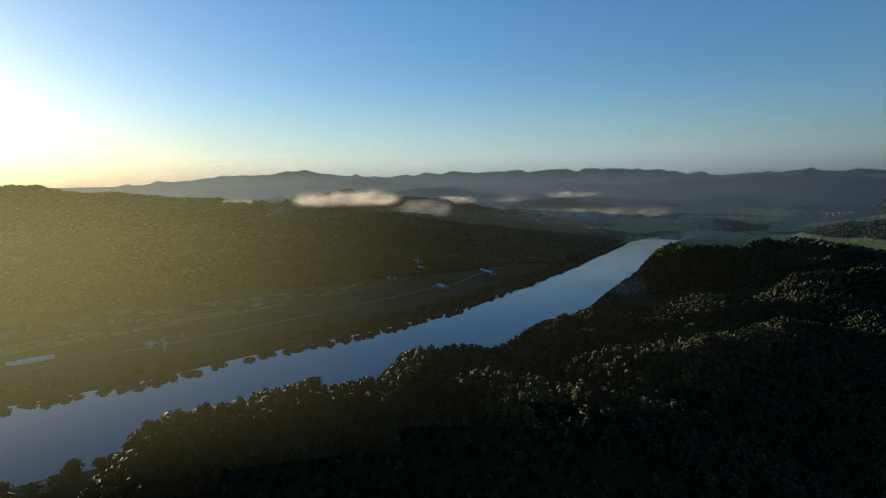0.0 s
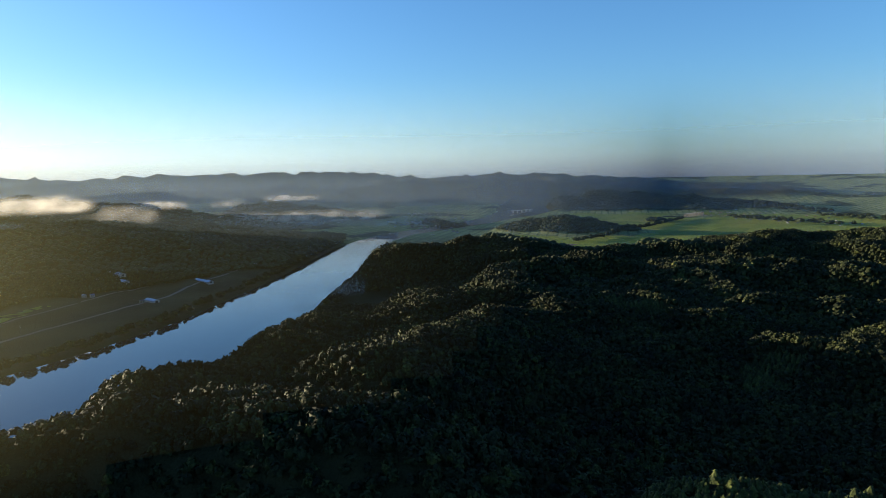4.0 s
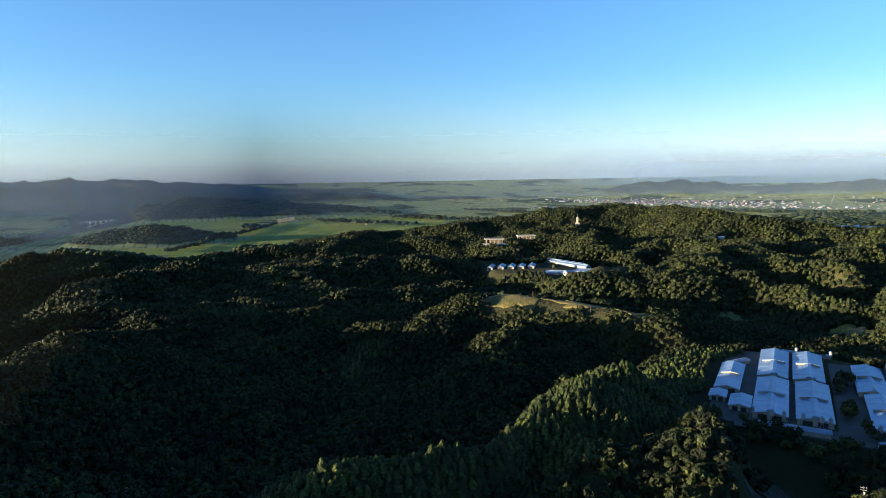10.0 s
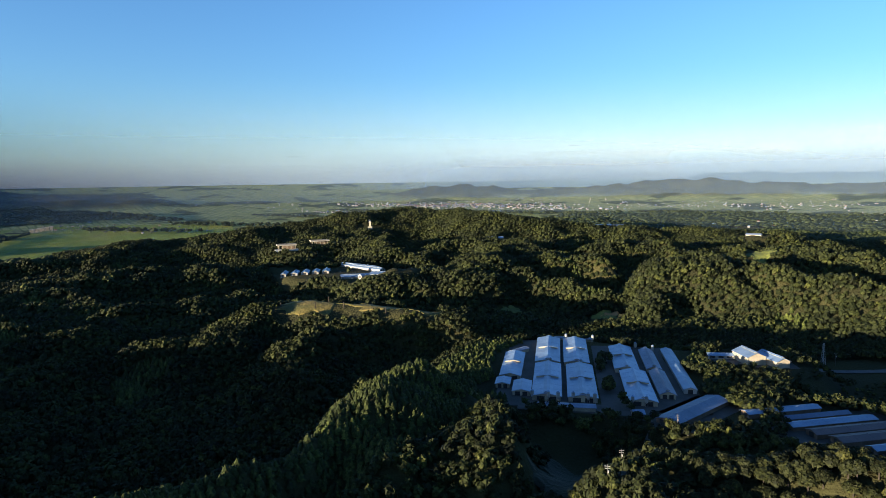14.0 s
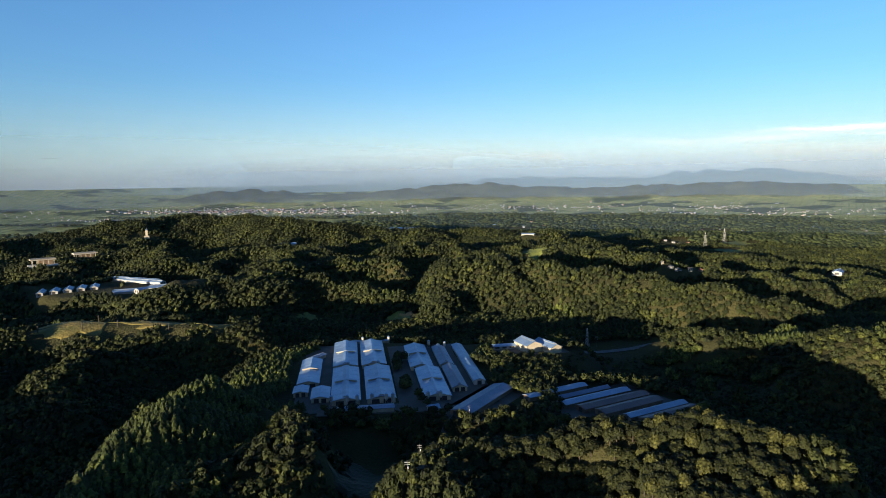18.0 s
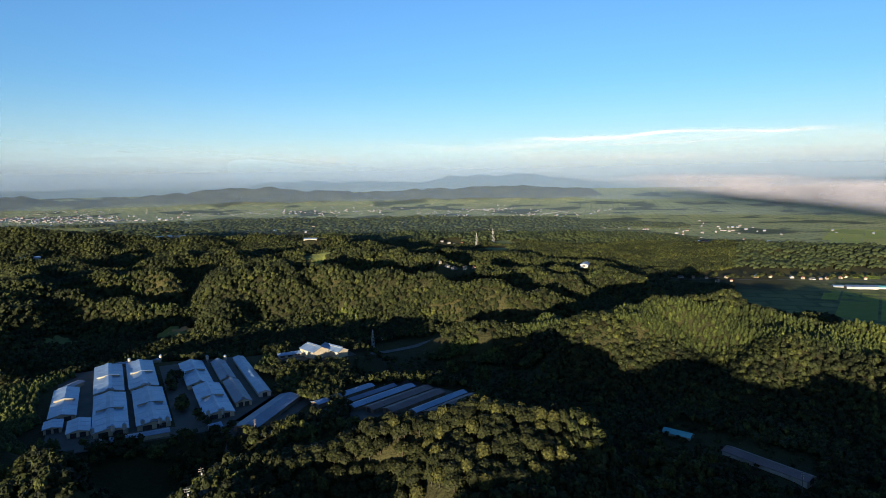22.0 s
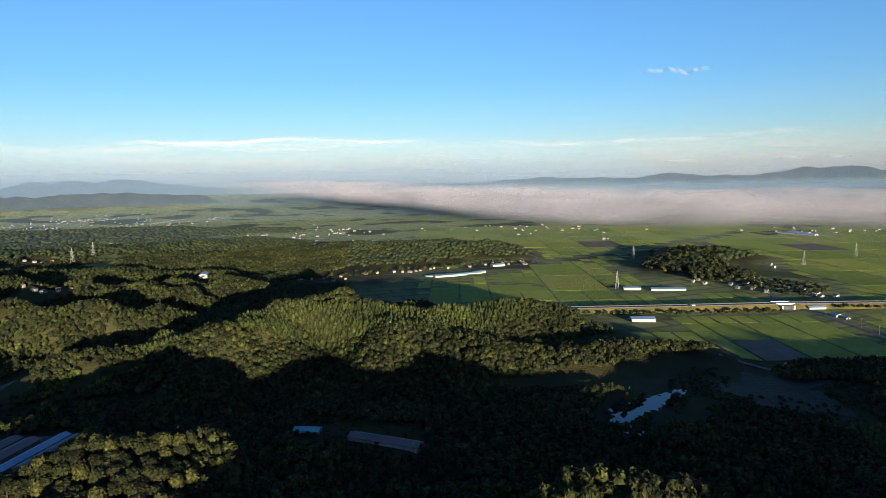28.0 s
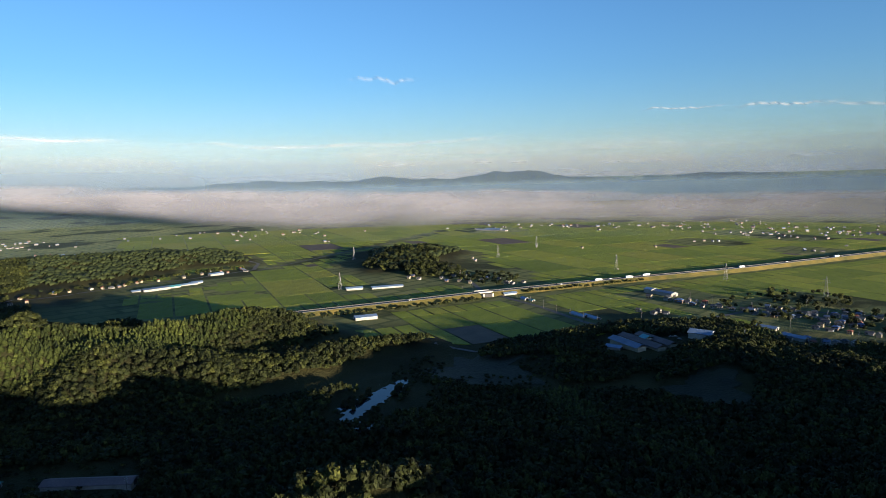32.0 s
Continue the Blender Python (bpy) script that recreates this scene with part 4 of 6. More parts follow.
    for x, y, w, ln, mat, lab in ((84, 396, 7, 46, M_ROOF_W, "pale-roofed shed half hidden by trees"), (97, 389, 5, 48, M_ROOF_B, "grey-roofed shed half hidden by trees"),
                                  (106, 383, 7, 52, M_ROOF_W, "pale-roofed shed half hidden by trees"), (115, 375, 8, 52, M_ROOF_R, "rust-brown shed roof among trees"),
                                  (122, 366, 9, 46, M_ROOF_R, "rust-brown shed roof among trees"), (135, 358, 6, 46, M_ROOF_W, "pale-roofed shed half hidden by trees"),
                                  (141, 350, 9, 42, M_ROOF_R, "rust-brown shed roof among trees"), (148, 341, 7, 26, M_ROOF_B, "short grey shed at the row's end")):
        shed("cattle_shed", lab, ln, w, 2.8, 3.9, mat, M_WALL_B, at(x, y, 27), group=g3, doors=1)
    # yards and lanes
    for x, y, lx, ly, a in ((-58, 455, 62, 162, 6.2), (8, 455, 62, 150, 6.0), (36, 384, 30, 62, -35), (-20, 378, 90, 16, 3), (115, 370, 75, 62, 27), (85, 503, 56, 34, 10)):
        part("farm_yard", one_box((0, 0, 0), (lx, ly, 0.5)), M_YARD, None).matrix_basis = pose(x, y, z_at(x, y) - 0.12, 0, 0, a)


farm()
for o in [o for o in scene.collection.objects if o.name.startswith("farm_yard")]:
    tagged(o, "grey gravel yard round the farm sheds", "yard", kind="structure")


# ---- other buildings on the wooded hills ----
def hill_buildings():
    g = "white sheds in the hillside hollow"
    for k in range(5):
        x, y = -452 + k * 11.0, 764 + k * 9.2
        shed("poultry_shed", "short white-roofed poultry shed in a row", 26, 9 if k else 7, 3.0, 4.6, M_ROOF_W, M_WALL_W, put(None, x, y, 112), group=g, monitor=2, doors=1)
    for x, y, L, W, a, lab in ((-378, 850, 84, 13, -26, "long white shed terraced into the hillside"), (-362, 836, 66, 9, -26, "long grey-white shed terraced into the hillside"),
                               (-336, 766, 60, 14, 22, "white-roofed shed at the hollow's edge"), (-300, 748, 34, 18, 18, "broad white-roofed shed at the hollow's edge"),
                               (-322, 742, 20, 8, 60, "small white shed set across the others"), (-270, 834, 16, 6, 5, "low white shed alone on the slope")):
        shed("white_shed", lab, L, W, 3.2, 5.0, M_ROOF_W, M_WALL_W, put(None, x, y, a), group=g, monitor=2 if L > 30 else 0)
    # two open concrete halls
    for x, y, a, lab in ((-583, 996, 36, "open concrete hall with a flat cream roof on tall columns"), (-551, 1058, 38, "open concrete frame with white columns on a terrace")):
        ob = thing("open_hall", lab, "pavilion", "open halls on the hill", put(None, x, y, a))
        part("roof", one_box((0, 0, 10.5), (34, 20, 1.4)), M_WALL_C, ob)
        part("roof_edge", one_box((0, 0, 9.6), (35, 21, 0.5)), M_CONC, ob)
        for i in range(5):
            for j in (-1, 1):
                part("column", one_box((-14 + i * 7, j * 8, 4.4), (1.1, 1.1, 10)), M_WALL_C, ob)
        part("plinth", one_box((0, 0, 0.0), (40, 24, 3.0)), M_CONC, ob)
        part("back_wall", one_box((4, 7, 4.5), (20, 0.6, 9)), M_WALL_B, ob)
    # hilltop tower
    ob = thing("lookout_tower", "white lookout tower with a stepped top on the hilltop", "tower", "", put(None, -523, 1231, 20))
    part("base", one_box((0, 0, 2), (9, 9, 7)), M_WALL_C, ob)
    part("shaft", one_box((0, 0, 9), (4, 4, 8)), M_WALL_C, ob)
    part("gallery", one_box((0, 0, 13.3), (6, 6, 0.8)), M_WALL_C, ob)
    part("cabin", one_box((0, 0, 15), (4, 4, 2.8)), M_WALL_C, ob)
    part("roof", rod(bmesh.new(), (0, 0, 16.3), (0, 0, 18), 3.2, 8, 0.2), M_ROOF_W, ob)
    part("mast", rod(bmesh.new(), (0, 0, 18), (0, 0, 22), 0.15, 5), M_STEEL, ob)
    # works buildings farther back
    for x, y, L, W, h, a, wl, rf, lab in ((197, 1170, 24, 8, 4.0, -26, M_WALL_C, M_ROOF_B, "cream works building catching the sun"), (176, 1181, 9, 8, 4.5, -26, M_WALL_C, M_ROOF_B, "small cream block beside the works"),
                                          (-70, 1375, 60, 22, 8, 30, M_WALL_C, M_ROOF_W, "long pale factory among trees"), (-30, 1340, 40, 16, 7, 30, M_WALL_W, M_ROOF_B, "grey-roofed factory among trees"),
                                          (-105, 1415, 40, 16, 6, 28, M_WALL_W, M_ROOF_W, "pale factory roof among trees"), (-222, 1063, 26, 8, 4, 20, M_WALL_W, M_ROOF_W, "low white shed in the woods"),
                                          (-204, 1072, 18, 8, 5, 20, M_WALL_W, M_ROOF_W, "low white shed in the woods"), (569, 847, 30, 12, 5, 50, M_WALL_W, M_ROOF_B, "blue-grey shed in the shaded valley")):
        shed("works_building", lab, L, W, h - 2, h, rf, wl, put(None, x, y, a), "building", doors=1)


hill_buildings()

# ---- the river flats and the eastern plain: fields, roads, houses ----
HIGHWAY = [(560, 640), (620, 500), (701, 338), (790, 212), (866, 108), (975, -58), (1104, -276), (1338, -603), (1700, -1110), (2050, -1560)]
FIELD_ROADS = [
    [(872, 92, 3.5), (787, 25, 3.5), (690, -34, 3.5), (600, -90, 3)],
    [(866, 108, 3.5), (950, 130, 3), (1035, 165, 3), (1110, 240, 3)],
    [(580, 120, 2.5), (572, 34, 2.5), (590, -30, 2.5)],
    [(1110, 575, 4), (1180, 600, 4), (1230, 680, 4), (1330, 700, 4)],
    [(620, 880, 3), (700, 800, 3), (800, 742, 3), (900, 690, 3), (1000, 630, 3), (1110, 575, 4)],
    [(1097, 560, 2.5), (1616, 447, 2.5), (2000, 380, 2.5)],
    [(700, -120, 3), (800, -230, 3), (760, -330, 3), (800, -420, 3)],
]
WEST_ROADS = [
    [(-380, -540, 3), (-500, -427, 3), (-672, -284, 3), (-800, -195, 3), (-983, -74, 3), (-1300, 90, 3), (-1657, 258, 3), (-2000, 480, 3)],
    [(-560, -560, 2.5), (-700, -440, 2.5), (-800, -330, 2.5), (-880, -235, 2.5), (-1100, -90, 2.5)],
]


def strip(name, pts, mat, lift, label, parent=None, step=18):
    p = finer(pts, step)
    z = np.array([z_at(q[0], q[1]) + lift for q in p])
    ob = new(name, ribbon(p, (z, z), mat, name))
    if parent:
        ob.parent = parent
        return ob
    return tagged(ob, label, "road", kind="structure")


for r in FIELD_ROADS + WEST_ROADS:
    strip("road", r, M_ROAD, 0.35, "narrow grey country road between fields")
strip("lane", [(-2, 250, 2), (-3, 298, 2), (4, 332, 2), (16, 362, 2.5), (10, 380, 2.5)], M_ROAD, 0.3, "narrow lane climbing to the farm", step=8)
strip("road", [(94, 557, 4), (150, 560, 4), (205, 566, 4), (245, 578, 4), (300, 560, 4)], M_ROAD, 0.5, "grey road curving through the shaded valley", step=8)
strip("lane", [(60, 440, 2.5), (120, 452, 2.5), (150, 420, 2.5)], M_ROAD, 0.4, "lane behind the weathered sheds", step=8)


def highway():
    """A raised expressway: grass embankment, carriageway, lane lines, side barriers, and a bridge where the lane passes under."""
    top = 5.0
    p = finer([(x, y, 10.5) for x, y in HIGHWAY], 25)
    ob = thing("expressway", "raised expressway on a long grassy embankment", "expressway")
    ob["kind"] = "structure"
    n = len(p)
    xy = np.array([q[:2] for q in p])
    t = np.gradient(xy, axis=0)
    t /= np.linalg.norm(t, axis=1)[:, None]
    side = np.stack([t[:, 1], -t[:, 0]], -1)
    rows = [(-15, -0.5), (-6.5, top), (6.5, top), (15, -0.5)]
    base = np.array([float(flat(np.array(q[0]), np.array(q[1]))) for q in p])
    v = np.concatenate([np.column_stack([xy + side * o, base + h]) for o, h in rows])
    i = np.arange(n - 1)
    q = np.concatenate([np.stack([k * n + i, (k + 1) * n + i, (k + 1) * n + i + 1, k * n + i + 1], -1) for k in range(3)])
    e = new("embankment", mesh_np("embankment", v, q.ravel(), [4] * len(q), M_GRASS))
    e.parent = ob
    c = new("carriageway", ribbon([(a, b, 5.4) for a, b, _ in p], (base + top + 0.05, base + top + 0.05), M_ROAD, "carriageway"))
    c.parent = ob
    for o in (-4.9, 0.0, 4.9):
        l = new("lane_line", ribbon([(a + s[0] * o, b + s[1] * o, 0.16) for (a, b, _), s in zip(p, side)], (base + top + 0.09, base + top + 0.09), M_LINE, "lane_line"))
        l.parent = c
    for o in (-5.9, 5.9):
        w = np.concatenate([np.column_stack([xy + side * (o + d), base + top + h]) for d, h in ((-0.1, 0.05), (-0.06, 0.8), (0.06, 0.8), (0.1, 0.05))])
        l = new("barrier", mesh_np("barrier", w, q.ravel(), [4] * len(q), M_RAIL))
        l.parent = ob
    a = math.degrees(math.atan2(-0.83, 0.55))
    br = thing("underpass", "concrete underpass beneath the expressway", "bridge", "", pose(866, 108, 0, 0, 0, a))
    part("deck", one_box((0, 0, 5.2), (18, 14.4, 1.0)), M_CONC, br)
    for x in (-7, 7):
        part("abutment", one_box((x, 0, 2.0), (2, 30, 5.6)), M_CONC, br)
    for y in (-7.0, 7.0):
        part("parapet", one_box((0, y, 6.1), (22, 0.4, 0.9)), M_CONC, br)
    # solid dark block in place of the shade under the deck
    part("passage", one_box((0, 0, 2.2), (11.6, 28.6, 4.4)), M_DARK, br)


highway()


def vehicles():
    def lorry(L, mat, lab):
        ob = thing("lorry", lab, "lorry", "traffic on the expressway", pose(0, 0, -500))
        part("cargo_box", one_box((-1.2, 0, 2.3), (L - 2.6, 2.4, 2.7)), mat, ob)
        cab = part("cab", one_box((L / 2 - 1.0, 0, 1.75), (2.0, 2.3, 2.4)), M_PAINT_W, ob)
        part("windscreen", one_box((L / 2 + 0.02, 0, 2.3), (0.06, 2.0, 0.9)), M_GLASS, cab)
        part("chassis", one_box((0, 0, 0.8), (L - 0.6, 1.6, 0.4)), M_DARK, ob)
        for x in (-L / 2 + 1.6, -L / 2 + 2.8, L / 2 - 1.4):
            for y in (-1.0, 1.0):
                part("wheel", rod(bmesh.new(), (x, y - 0.15, 0.5), (x, y + 0.15, 0.5), 0.5, 10), M_TYRE, ob)
        return ob

    def car(mat, lab, group):
        ob = thing("car", lab, "car", group, pose(0, 0, -500))
        part("body", prism(bmesh.new(), [(-0.8, 0.3), (0.8, 0.3), (0.85, 0.9), (-0.85, 0.9)], -2.1, 2.1), mat, ob)
        part("cabin", prism(bmesh.new(), [(-0.8, 0.9), (0.8, 0.9), (0.65, 1.45), (-0.65, 1.45)], -1.3, 0.9), M_GLASS, ob)
        part("roof", one_box((-0.2, 0, 1.48), (1.9, 1.25, 0.06)), mat, ob)
        for x in (-1.3, 1.3):
            for y in (-0.75, 0.75):
                part("wheel", rod(bmesh.new(), (x, y - 0.1, 0.32), (x, y + 0.1, 0.32), 0.32, 10), M_TYRE, ob)
        return ob

    p = finer(HIGHWAY, 5)
    xy = np.array(p)
    L1 = lorry(12, M_PAINT_W, "white box lorry on the expressway")
    c1 = car(M_PAINT_W, "white car on the expressway", "traffic on the expressway")
    first = {id(L1): True, id(c1): True}
    for x, y, src, lane in ((937, 5, c1, 5), (975, -45, L1, 5), (992, -69, c1, -5), (1010, -93, L1, 5), (1024, -124, L1, -5), (1111, -286, L1, 5), (1180, -380, c1, -5), (800, 200, c1, 5), (1250, -480, L1, 5)):
        k = int(np.argmin(np.hypot(xy[:, 0] - x, xy[:, 1] - y)))
        d = xy[min(k + 1, len(xy) - 1)] - xy[k - 1]
        d /= np.linalg.norm(d)
        lane *= 0.52
        m = pose(xy[k, 0] + d[1] * lane, xy[k, 1] - d[0] * lane, 5.06, 0, 0, math.degrees(math.atan2(d[1], d[0])) + (180 if lane < 0 else 0))
        if first.pop(id(src), None):
            src.matrix_basis = m
        else:
            copy_thing(src, m)
    pc = car(M_PAINT_D, "dark parked car beside the houses", "parked cars")
    spots = [(586, 22), (590, 14), (596, 6), (583, -52), (598, -104), (604, -101), (610, -98), (760, -100), (880, -150), (640, -225), (-98, 372), (12, 362)]
    pc.matrix_basis = put(None, *spots[0], 40, 0.4)
    for i, (x, y) in enumerate(spots[1:]):
        copy_thing(pc, put(None, x, y, 40 + 50 * (i % 3), 0.4))


vehicles()

# places kept free of fields: x, y, radius
SETTLED = [(1090, 230, 130), (1180, 290, 140), (1300, 300, 120), (985, 110, 60), (1050, 150, 90), (870, -140, 50), (800, -210, 55), (760, -290, 90), (820, -330, 60), (640, -240, 62), (690, -290, 60),
           (715, -105, 40), (905, 308, 22), (925, 262, 40), (708, 229, 30), (875, 72, 26), (838, 50, 20), (730, -40, 30), (2000, 220, 90), (1590, -330, 70), (1827, -483, 80), (1689, -550, 70), (1385, -494, 60),
           (-1060, -170, 60), (-1140, -150, 60), (-1000, -170, 40), (-540, -432, 30), (-605, -360, 24), (-631, -332, 22), (-700, -440, 34), (-640, -528, 40), (900, 640, 46), (860, 690, 60), (940, 610, 46),
           (1020, 610, 60), (740, 790, 90), (-2050, 1800, 70)]


def fields(name, label, group, origin, ang, du, dv, nu, nv, keep, mat, gap=3.0, lift=0.2, rows=(), depth=2):
    """Rectangular crops laid out along a grid, each a low slab with ditches between; cut finer where they meet woods and roads."""
    ux, uy = math.cos(ang), math.sin(ang)
    made = []

    def ok(a, b, su, sv):
        g = np.linspace(-0.5, 0.5, 4)
        U, V = np.meshgrid(a + g * su, b + g * sv)
        x, y = origin[0] + U * ux - V * uy, origin[1] + U * uy + V * ux
        if not keep(x, y).all() or (on_grid(x, y, GRID_HILL) > 5).any() or (on_grid(x, y, GRID_BANK) < 60).any():
            return False
        if any((np.hypot(x - sx, y - sy) < sr).any() for sx, sy, sr in SETTLED):
            return False
        return off_line(x, y, HIGHWAY)[0].min() > 26 and all(off_line(x, y, [q[:2] for q in r])[0].min() > 6 for r in rows)

    def lay(a, b, su, sv, depth):
        if ok(a, b, su, sv):
            made.append((a, b, su - gap, sv - gap * 0.6))
        elif depth:
            for i in (-0.25, 0.25):
                for j in (-0.25, 0.25):
                    lay(a + i * su, b + j * sv, su / 2, sv / 2, depth - 1)

    for i in range(nu):
        for j in range(nv):
            lay((i + 0.5) * du, (j + 0.5) * dv, du, dv, depth)
    for a, b, su, sv in made:
        x, y = origin[0] + a * ux - b * uy, origin[1] + a * uy + b * ux
        v = []
        for i, j in ((-1, -1), (1, -1), (1, 1), (-1, 1)):
            p, q = a + i * su / 2, b + j * sv / 2
            wx, wy = origin[0] + p * ux - q * uy, origin[1] + p * uy + q * ux
            v.append((wx - x, wy - y, max(0, z_at(wx, wy))))
        bot = [(p, q, z - 0.6) for p, q, z in v]
        top = [(p, q, z + lift) for p, q, z in v]
        me = bpy.data.meshes.new(name)
        me.from_pydata(bot + top, [], [(4, 5, 6, 7), (0, 1, 5, 4), (1, 2, 6, 5), (2, 3, 7, 6), (3, 0, 4, 7)])
        h = (math.sin(a * 0.37 + b * 0.91) * 43758.5) % 1
        me.materials.append(M_SOIL if h > 0.985 else mat)
        ob = new(name, me)
        ob.location = (x, y, 0)
        tagged(ob, label if h <= 0.985 else "bare brown ploughed field between paddies", "field", group)
    return made


def in_sector(a0, a1, d0, d1):
    def keep(x, y):
        a, d = np.degrees(np.arctan2(x, y)), np.hypot(x, y)
        return (a > a0) & (a < a1) & (d > d0) & (d < d1)
    return keep


EA = math.atan2(-0.83, 0.56)
fields("rice_field", "green-gold ripening rice field edged by dark ditches", "rice fields of the eastern plain", (46, 508), EA, 88, 150, 26, 16, in_sector(52, 126, 545, 2330), M_RICE, rows=FIELD_ROADS)
fields("rice_field", "green-gold rice field seen across the hills", "rice fields of the western plain", (-1250, 700), math.atan2(0.82, -0.57), 170, 90, 12, 16, in_sector(-66, -34, 1450, 2900), M_RICE, gap=5, depth=1)
fields("rice_field", "green-gold rice field seen across the hills", "rice fields of the western plain", (-1250, 700), math.atan2(0.82, -0.57), 170, -90, 12, 8, in_sector(-66, -34, 1450, 2900), M_RICE, gap=5, depth=1)
fields("river_field", "dim green field on the river flats", "fields on the river flats", (-330, -640), math.atan2(0.60, -0.80), 90, 60, 16, 7, in_sector(-150, -78, 560, 1900), M_RICE, gap=3, rows=WEST_ROADS)

# dry meadow, pastures and small glades on the hills
def meadow(name, label, cx, cy, rx, ry, ang, mat, seed):
    """A soft-edged patch of open ground that lies on the slope."""
    n, m = 64, 8
    t = np.arange(n) / n * 2 * np.pi
    rim = 1 + 0.20 * np.sin(3 * t + seed) + 0.14 * np.sin(5 * t + 2 * seed) + 0.12 * np.sin(9 * t + seed) + 0.08 * np.sin(14 * t + 3 * seed)
    R = np.linspace(0, 1, m + 1)[1:, None] * rim[None]
    u, v = R * np.cos(t) * rx, R * np.sin(t) * ry
    x, y = cx + u * math.cos(ang) - v * math.sin(ang), cy + u * math.sin(ang) + v * math.cos(ang)
    x, y = np.concatenate([[cx], x.ravel()]), np.concatenate([[cy], y.ravel()])
    z = np.mean([on_grid(x + 14 * math.cos(a), y + 14 * math.sin(a), GRID_Z) for a in np.arange(8) * 0.785], axis=0)
    z = np.maximum(z, on_grid(x, y, GRID_Z)) + 0.7
    z[-n:] -= 1.6
    f = [(0, 1 + k, 1 + (k + 1) % n) for k in range(n)]
    for r in range(m - 1):
        f += [(1 + r * n + k, 1 + (r + 1) * n + k, 1 + (r + 1) * n + (k + 1) % n, 1 + r * n + (k + 1) % n) for k in range(n)]
    me = bpy.data.meshes.new(name)
    me.from_pydata(np.column_stack([x, y, z]).tolist(), [], f)
    me.materials.append(mat)
    return tagged(new(name, me), label, "meadow", kind="structure")


meadow("meadow", "dry golden hillside meadow", -294, 560, 42, 28, 0.4, M_GRASS, 1)
meadow("meadow", "dry golden hillside meadow", -216, 562, 46, 15, 0.05, M_GRASS, 2)
meadow("meadow", "fresh green glade among trees", -128, 720, 16, 12, 0.2, M_GREEN, 3)
meadow("meadow", "green glade with bare earth", -32, 705, 22, 16, 0.2, M_GREEN, 4)
meadow("bare_earth", "patch of orange bare earth", -20, 715, 10, 7, 0.2, M_ORANGE, 5)
meadow("bare_earth", "orange cut earth beside the works", 160, 1240, 26, 8, 0.1, M_ORANGE, 5)
meadow("bare_earth", "sunlit bare slope on the hilltop", -394, 1471, 20, 12, 0.1, M_GRASS, 5)
meadow("meadow", "mown green slope below the works", 178, 995, 24, 18, 0.3, M_GREEN, 6)
meadow("meadow", "green pasture on a rounded hill", 609, 1262, 44, 34, 0.1, M_GREEN, 7)
meadow("meadow", "sunlit pasture among the low woods", 680, 1350, 46, 34, 0.3, M_GREEN, 11)
meadow("meadow", "wide pale green pasture among the low woods", 1040, 1500, 70, 46, -0.5, M_GREEN, 12)
meadow("meadow", "wide pale green pasture among the low woods", 1190, 1640, 80, 50, -0.5, M_GREEN, 13)
meadow("meadow", "sunlit pasture among the low woods", 820, 1720, 60, 40, 0.2, M_GREEN, 14)
# open ground in the hills' shade, the darkness carried by the grass colour
meadow("meadow", "grassy clearing by the lane, coloured dark as in shade", -22, 292, 24, 26, 0.0, M_SHADEGRASS, 8)
meadow("meadow", "meadow before the paddies, coloured dark as in shade", 515, 66, 50, 44, 0.2, M_SHADEGRASS, 9)
meadow("meadow", "open slope below the school, coloured dark as in shade", 475, -105, 32, 26, 0.2, M_SHADEGRASS, 10)

